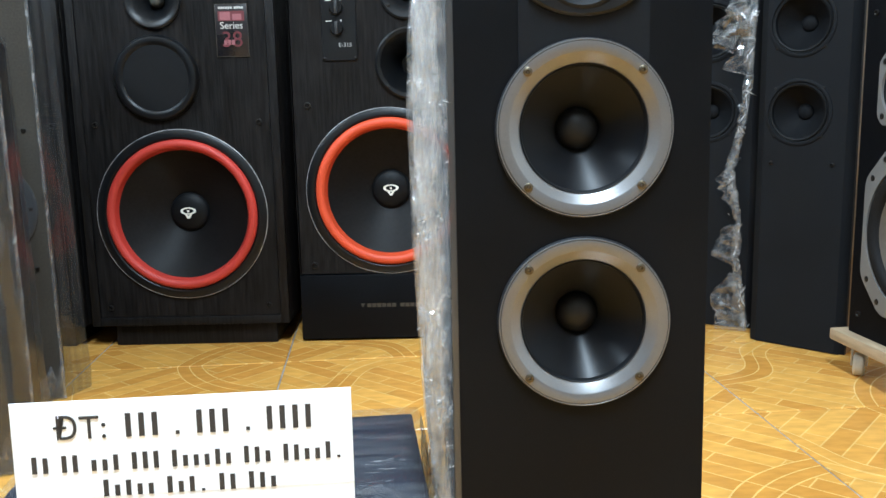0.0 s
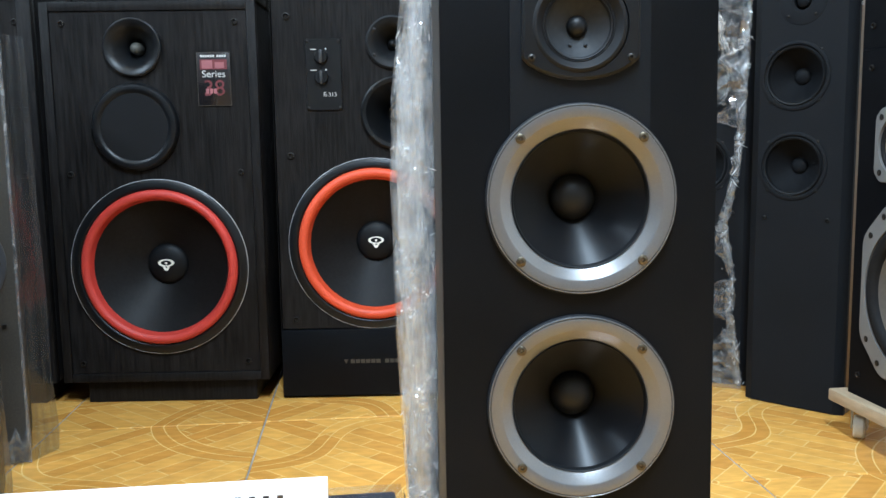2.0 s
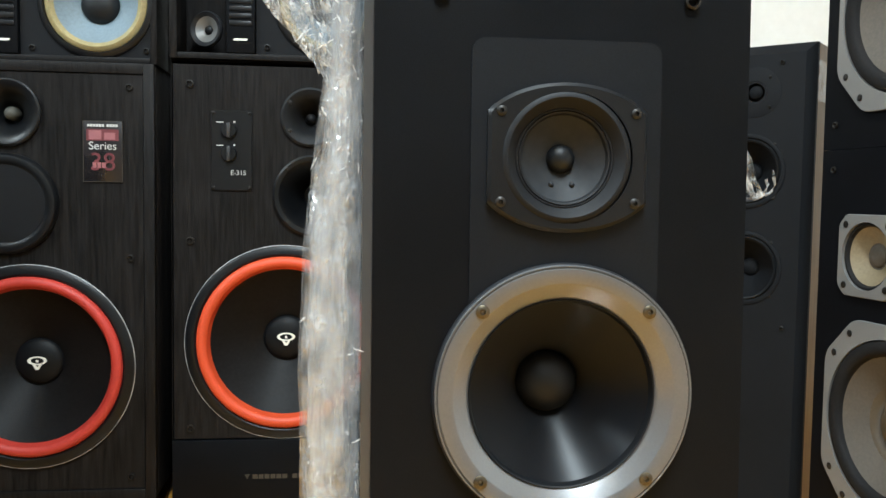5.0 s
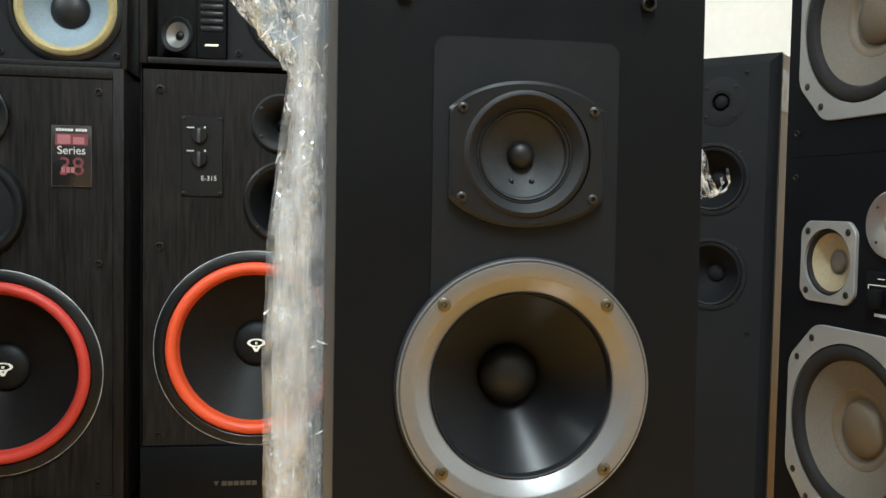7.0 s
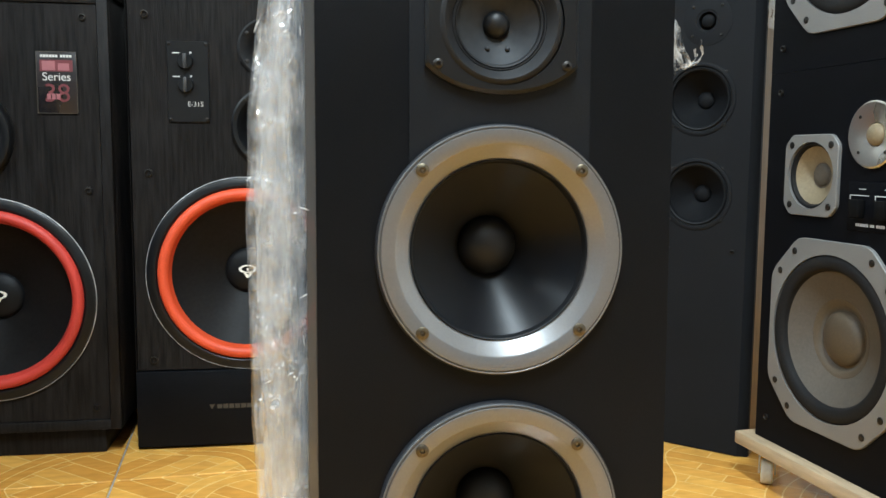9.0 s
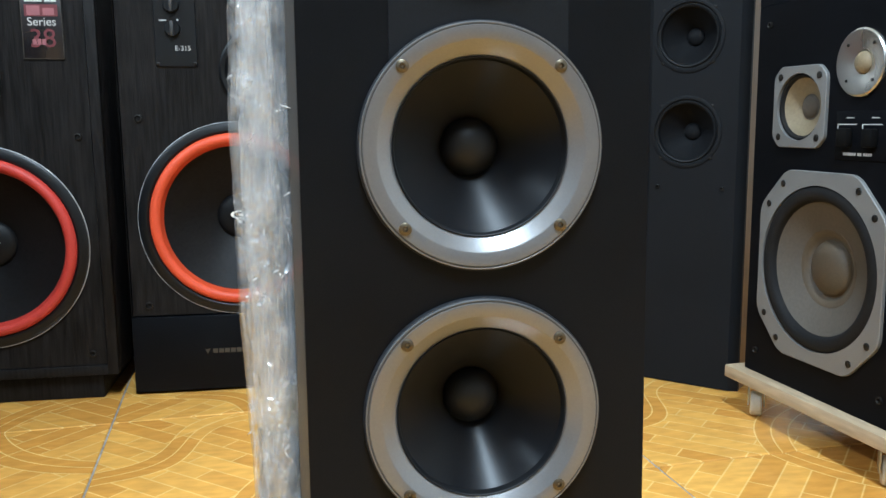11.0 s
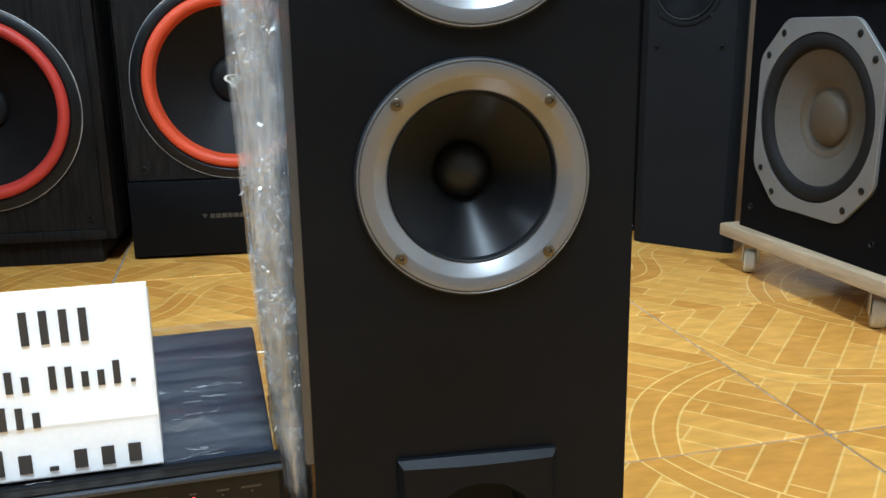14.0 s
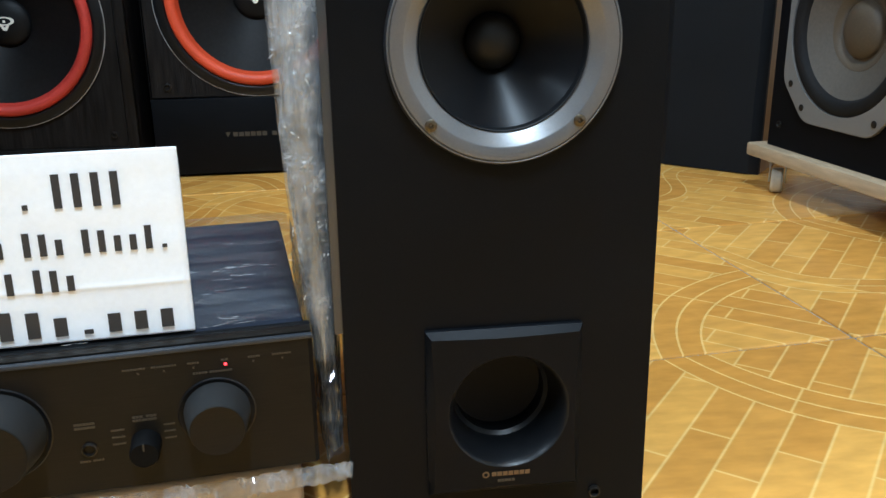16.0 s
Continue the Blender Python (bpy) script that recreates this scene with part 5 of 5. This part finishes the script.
def film_bunch():
    """Clear film gathered along the edge of the tower loudspeaker."""
    f = thing("film_bunch", pose(0.0, 0.0, 0.0), "gathered clear plastic film hanging down a cabinet's edge", "plastic film")

    def left_edge(z):
        return float(np.interp(z, (0.05, 0.17, 0.25, 0.30, 0.41, 0.52, 0.59, 0.685, 0.75, 0.84),
                               (0.0088, -0.0004, -0.0076, -0.0103, -0.0150, -0.0163, -0.0149, -0.0044, 0.001, 0.003)))

    def edge(z, seed):
        return left_edge(z) + 0.0014 * noise.noise(Vector((z * 18, seed, 0))) + 0.0004 * noise.noise(Vector((z * 90, seed, 4)))

    def front_at(z):
        return 0.7505 + 0.0215 * z

    def clear(u, v):
        z = 0.130 + v * 0.71
        e = edge(z, 1.0)
        pinch = max(0.0, noise.noise(Vector((u * 4, z * 13, 3))) - 0.25)
        y = front_at(z) + 0.004 + 0.010 * (2 * u - 0.9) ** 2 + 0.0010 * crease(u * 1.6, z * 5.0, 1.0) + 0.016 * pinch * noise.noise(Vector((u * 26, z * 120, 6)))
        return (e + (0.0190 - e) * u, y, z)
    part("film_layer", sheet(48, 420, clear), "film", f, "clear outer film with sharp creases", 25)

    def lip(u, v):
        z = 0.130 + v * 0.71
        return (edge(z, 1.0) - 0.0004 + 0.0011 * u, front_at(z) + 0.0155 + 0.0008 * noise.noise(Vector((z * 60, 3, u))), z)
    part("film_lip", sheet(1, 200, lip), "film", f, "pale folded edge of the film")

    def body(seed, back, share, bottom, top, right=0.0190, look_of="milky"):
        def fn(u, v):
            z = bottom + v * (top - bottom)
            e = edge(z, 1.0)
            wander = share + 0.16 * noise.noise(Vector((z * 7, seed, 9))) + 0.07 * noise.noise(Vector((z * 34, seed, 2)))
            wander *= min(1.0, max(0.15, (z - 0.14) / 0.2))
            r = right - 0.0012 * noise.noise(Vector((z * 12, seed, 5)))
            e = e + max(0.02, wander) * (r - e)
            y = front_at(z) + back + 0.0050 * noise.noise(Vector((u * 3.0, z * 3.2, seed))) + 0.0022 * noise.noise(Vector((u * 10.0, z * 7.0, seed + 3)))
            return (e + (r - e) * u, y - 0.008 * math.sin(u * math.pi), z)
        part("film_layer", sheet(40, 220, fn), look_of, f, "soft folds of film")
    body(9.0, 0.022, 0.20, 0.300, 0.837)
    body(17.0, 0.034, 0.10, 0.235, 0.837)
    body(25.0, 0.046, 0.14, 0.135, 0.837, 0.0200)
    body(31.0, 0.017, 0.48, 0.38, 0.837, 0.0165)
    # lowest folds use the darker copy, shade painted into the film
    body(37.0, 0.028, 0.08, 0.052, 0.330, 0.0205, "shaded")
    body(43.0, 0.052, 0.05, 0.052, 0.300, 0.0215, "shaded")

    # small sharp facets where the film is crumpled, in clusters down its length
    CLUSTERS = ((0.21, 0.03), (0.275, 0.03), (0.335, 0.025), (0.440, 0.035), (0.475, 0.02), (0.560, 0.03), (0.640, 0.035), (0.70, 0.03), (0.76, 0.04))

    def crumpled(z):
        return 0.03 + 0.97 * min(1.0, sum(math.exp(-((z - c) / w) ** 2) for c, w in CLUSTERS))

    def creased(shift, back):
        def fn(u, v):
            z = 0.130 + v * 0.71
            e = edge(z, 1.0) + 0.0015
            y = front_at(z) + back + 0.008 * (2 * u - 0.9) ** 2 + 0.003 * noise.noise(Vector((u * 3, z * 22, shift)))
            return (e + (0.0182 - e) * u, y, z)
        return fn
    for shift, back, across, down in ((1.0, 0.0025, 14, 330), (5.0, 0.006, 9, 210)):
        part("film_crease", facets(across, down, creased(shift, back), 0.0023, int(60 + shift), lambda u, v: crumpled(0.130 + v * 0.71) * (0.15 + 1.5 * abs(noise.noise(Vector((u * 4, v * 60, shift)))))), "crumple", f, "crumpled glossy film", 0)

    # sharp white slivers stand in for glints where the film is folded over
    rng = random.Random(77)

    def on_bunch():
        c, w = rng.choice(CLUSTERS)
        z = c + rng.gauss(0, 0.55) * w
        u = min(0.97, max(0.03, rng.choice((0.1, 0.45, 0.7, 0.86)) + rng.gauss(0, 0.09)))
        e = left_edge(z)
        return e + (0.0185 - e) * u, front_at(z) + 0.0030, z
    tagged(part("film_glint", slivers(rng, 120, on_bunch, 0.0012, 0.0085, 0.0005, 0.8), "glint", f, "", 0), "white slivers standing in for glints on the film", kind="stuff")

    def flat(u, v):
        z = 0.150 + v * 0.687
        return (0.0188 + 0.0063 * u, front_at(z) + 0.0035 + 0.0006 * noise.noise(Vector((u, z * 6, 2))), z)
    part("film_band", sheet(3, 80, flat), "band", f, "flat film stretched over the edge")

    def tail(u, v):
        z = 0.050 + v * 0.115
        return (0.0075 + u * 0.0135 + 0.002 * noise.noise(Vector((z * 30, 2, u))), 0.762 + 0.010 * u + 0.004 * crease(u * 3, z * 40, 7.0), z)
    part("film_tail", facets(5, 26, tail, 0.0026, 51), "film", f, "clear film hanging in the gap", 0)

    def flap(u, v):
        z = 0.6830 + v * 0.14 + 0.016 * (1 - u) * (1 - v)
        reach = 0.052 * min(1.0, 0.25 + v * 2.2) * (0.85 + 0.25 * noise.noise(Vector((v * 7, 2, 2))))
        x = 0.000 - (1 - u) * reach
        return (x, 0.772 + 0.016 * crease(u * 2.4, v * 4.2, 12.0) + 0.010 * crease(u * 6, v * 9, 13.0) + 0.003 * crease(u * 14, v * 22, 14.0), z)
    part("film_flap", facets(20, 46, flap, 0.0035, 5), "crinkle", f, "crumpled glossy film", 0)
    def on_flap():
        v = rng.random()
        u = rng.uniform(0.0, 1.0)
        p = flap(u, v)
        return p[0], p[1] - 0.006, p[2]
    # more white slivers as painted glints, on the flap
    tagged(part("film_glint", slivers(rng, 70, on_flap, 0.002, 0.016, 0.0006, 0.6), "glint", f, "", 0), "white slivers standing in for glints on the film", kind="stuff")
    part("film_flap", facets(11, 32, lambda u, v: tuple(Vector(flap(u, v)) + Vector((0.002, 0.008, 0.003))), 0.0035, 6), "crumple", f, "", 0)
    return f


film_bunch()


def torn_film():
    """Crumpled torn film hanging down between the two slim towers."""
    f = thing("torn_film", pose(0.0, 0.0, 0.0), "torn crumpled clear film hanging between two towers", "plastic film")

    heights = (0.003, 0.08, 0.17, 0.25, 0.30, 0.373, 0.42, 0.496, 0.57, 0.70, 0.86)
    across = (0.700, 0.692, 0.678, 0.682, 0.673, 0.663, 0.673, 0.687, 0.691, 0.696, 0.699)

    def rope(z, seed=0.0):
        return float(np.interp(z, heights, across)) + 0.004 * noise.noise(Vector((z * 23, seed, 0)))

    def hang(x, z, seed, u):
        return 1.925 - 0.5 * (x - 0.700) + 0.008 * crease(u * 3, z * 20, seed)

    # the gathered film: a thin rope, pulled together and twisted
    for seed, wide, back in ((3.0, 0.016, 0.0), (8.0, 0.011, 0.006), (14.0, 0.022, 0.012)):
        def gathered(u, v, seed=seed, wide=wide, back=back):
            z = 0.003 + v * 0.855
            w = wide * (0.55 + 0.9 * abs(noise.noise(Vector((z * 17, seed, 4)))))
            x = rope(z, seed) + w * (u - 0.7)
            return (x, hang(x, z, seed, u) + back, z)
        part("film_rope", facets(4, 120, gathered, 0.0042, int(seed)), "torn", f, "gathered glossy film", 0)

    # loose pockets that stand off from it: bottom, top, reach
    for z0, z1, reach, seed in ((0.003, 0.135, 0.088, 2.0), (0.145, 0.250, 0.068, 5.0), (0.275, 0.385, 0.040, 9.0), (0.450, 0.560, 0.022, 11.0), (0.575, 0.735, 0.105, 15.0), (0.690, 0.860, 0.110, 19.0)):
        def pocket(u, v, z0=z0, z1=z1, reach=reach, seed=seed):
            z = z0 + v * (z1 - z0)
            full = math.sin(math.pi * min(1.0, max(0.0, v))) ** 0.5 if z1 < 0.8 and z0 > 0.01 else min(1.0, 0.35 + 1.6 * (v if z1 > 0.8 else 1 - v))
            ragged = 0.72 + 0.55 * noise.noise(Vector((v * 5, seed, 1))) + 0.25 * noise.noise(Vector((v * 14, seed, 6)))
            x = rope(z) - (1 - u) * reach * full * ragged
            return (x, hang(x, z, seed, u) - 0.006 * math.sin(math.pi * u), max(0.002, z))
        part("film_pocket", facets(6, 11, pocket, 0.0075, int(seed * 2)), "torn", f, "loose crumpled film", 0)
    rng = random.Random(41)

    def on_rope():
        z = min(0.85, max(0.02, rng.choice((0.03, 0.08, 0.20, 0.33, 0.50, 0.62, 0.68, 0.74)) + rng.gauss(0, 0.03)))
        x = rope(z) - abs(rng.gauss(0, 0.011))
        return x, 1.908 - 0.5 * (x - 0.70), z
    # longer white slivers as painted glints down the rope
    tagged(part("film_glint", slivers(rng, 60, on_rope, 0.006, 0.035, 0.0010, 0.6), "glint", f, "", 0), "white folded slivers standing in for the film's glints", kind="stuff")
    return f


torn_film()


def film_scrap():
    """A scrap of film caught at the top of a slim tower's side."""
    f = thing("film_scrap", pose(0.7557, 1.7956, 0, 0, 0, -44), "small scrap of clear film stuck to a tower's side", "plastic film")
    part("film_piece", facets(7, 9, lambda u, v: (0.1035 + 0.004 * math.sin(u * 3), 0.012 + u * 0.07, 0.800 + v * 0.075 - 0.02 * u * v), 0.003, 44), "torn", f, "", 0)
    return f


film_scrap()


def film_curl():
    """A torn curl of film that sticks out from the tower loudspeaker's other edge."""
    f = thing("film_curl", pose(0.0, 0.0, 0.0), "small torn curl of clear film on a cabinet's edge", "plastic film")
    turns = ((0.2400, 0.660), (0.2530, 0.650), (0.2560, 0.636), (0.2610, 0.6245), (0.2670, 0.626), (0.2715, 0.632), (0.2695, 0.641))
    for k in range(5):
        reach = (1.0, 0.94, 0.72, 0.85, 0.6)[k]

        def fn(u, v, k=k, reach=reach):
            along = u * reach * (len(turns) - 1)
            i = min(len(turns) - 2, int(along))
            f0 = along - i
            x = turns[i][0] * (1 - f0) + turns[i + 1][0] * f0
            z = turns[i][1] * (1 - f0) + turns[i + 1][1] * f0
            wide = 0.0058 * (1.0 - 0.75 * u) * (0.8 + 0.3 * math.sin(k * 2.3))
            lean = 0.0022 * math.sin(k * 1.9 + 3 * u)
            return (x + lean + wide * 0.5 * (v - 0.5), 0.786 + 0.003 * k + 0.003 * crease(u * 6, v * 3, k * 3.0), z + lean * 0.6 + wide * (v - 0.5))
        part("film_strand", facets(18, 3, fn, 0.0013, 30 + k), "crinkle", f, "", 0)
    return f


film_curl()

# ---- floor tiles ----
tile_bm = box(-TILE / 2 + 0.0019, TILE / 2 - 0.0019, -TILE / 2 + 0.0019, TILE / 2 - 0.0019, -0.008, 0.0, 0.0012, 1)
first = part("tile", tile_bm, "tile", floor)
turn = radians(4.6)
ax, ay = Vector((math.cos(turn), math.sin(turn))), Vector((-math.sin(turn), math.cos(turn)))
corner = Vector((0.5755, 1.0034))
rng = random.Random(5)
used = False
for i in range(-8, 6):
    for j in range(-10, 6):
        c = corner + ax * TILE * (i + 0.5) + ay * TILE * (j + 0.5)
        if not (X0 - 0.1 < c.x < X1 + 0.1 and Y0 - 0.1 < c.y < Y1 + 0.1):
            continue
        ob = first if not used else new("tile", first.data)
        used = True
        ob.parent = floor
        ob.matrix_basis = pose(c.x, c.y, rng.uniform(-0.0003, 0.0), 0, 0, 4.6 - 90 * ((i + j) % 2))
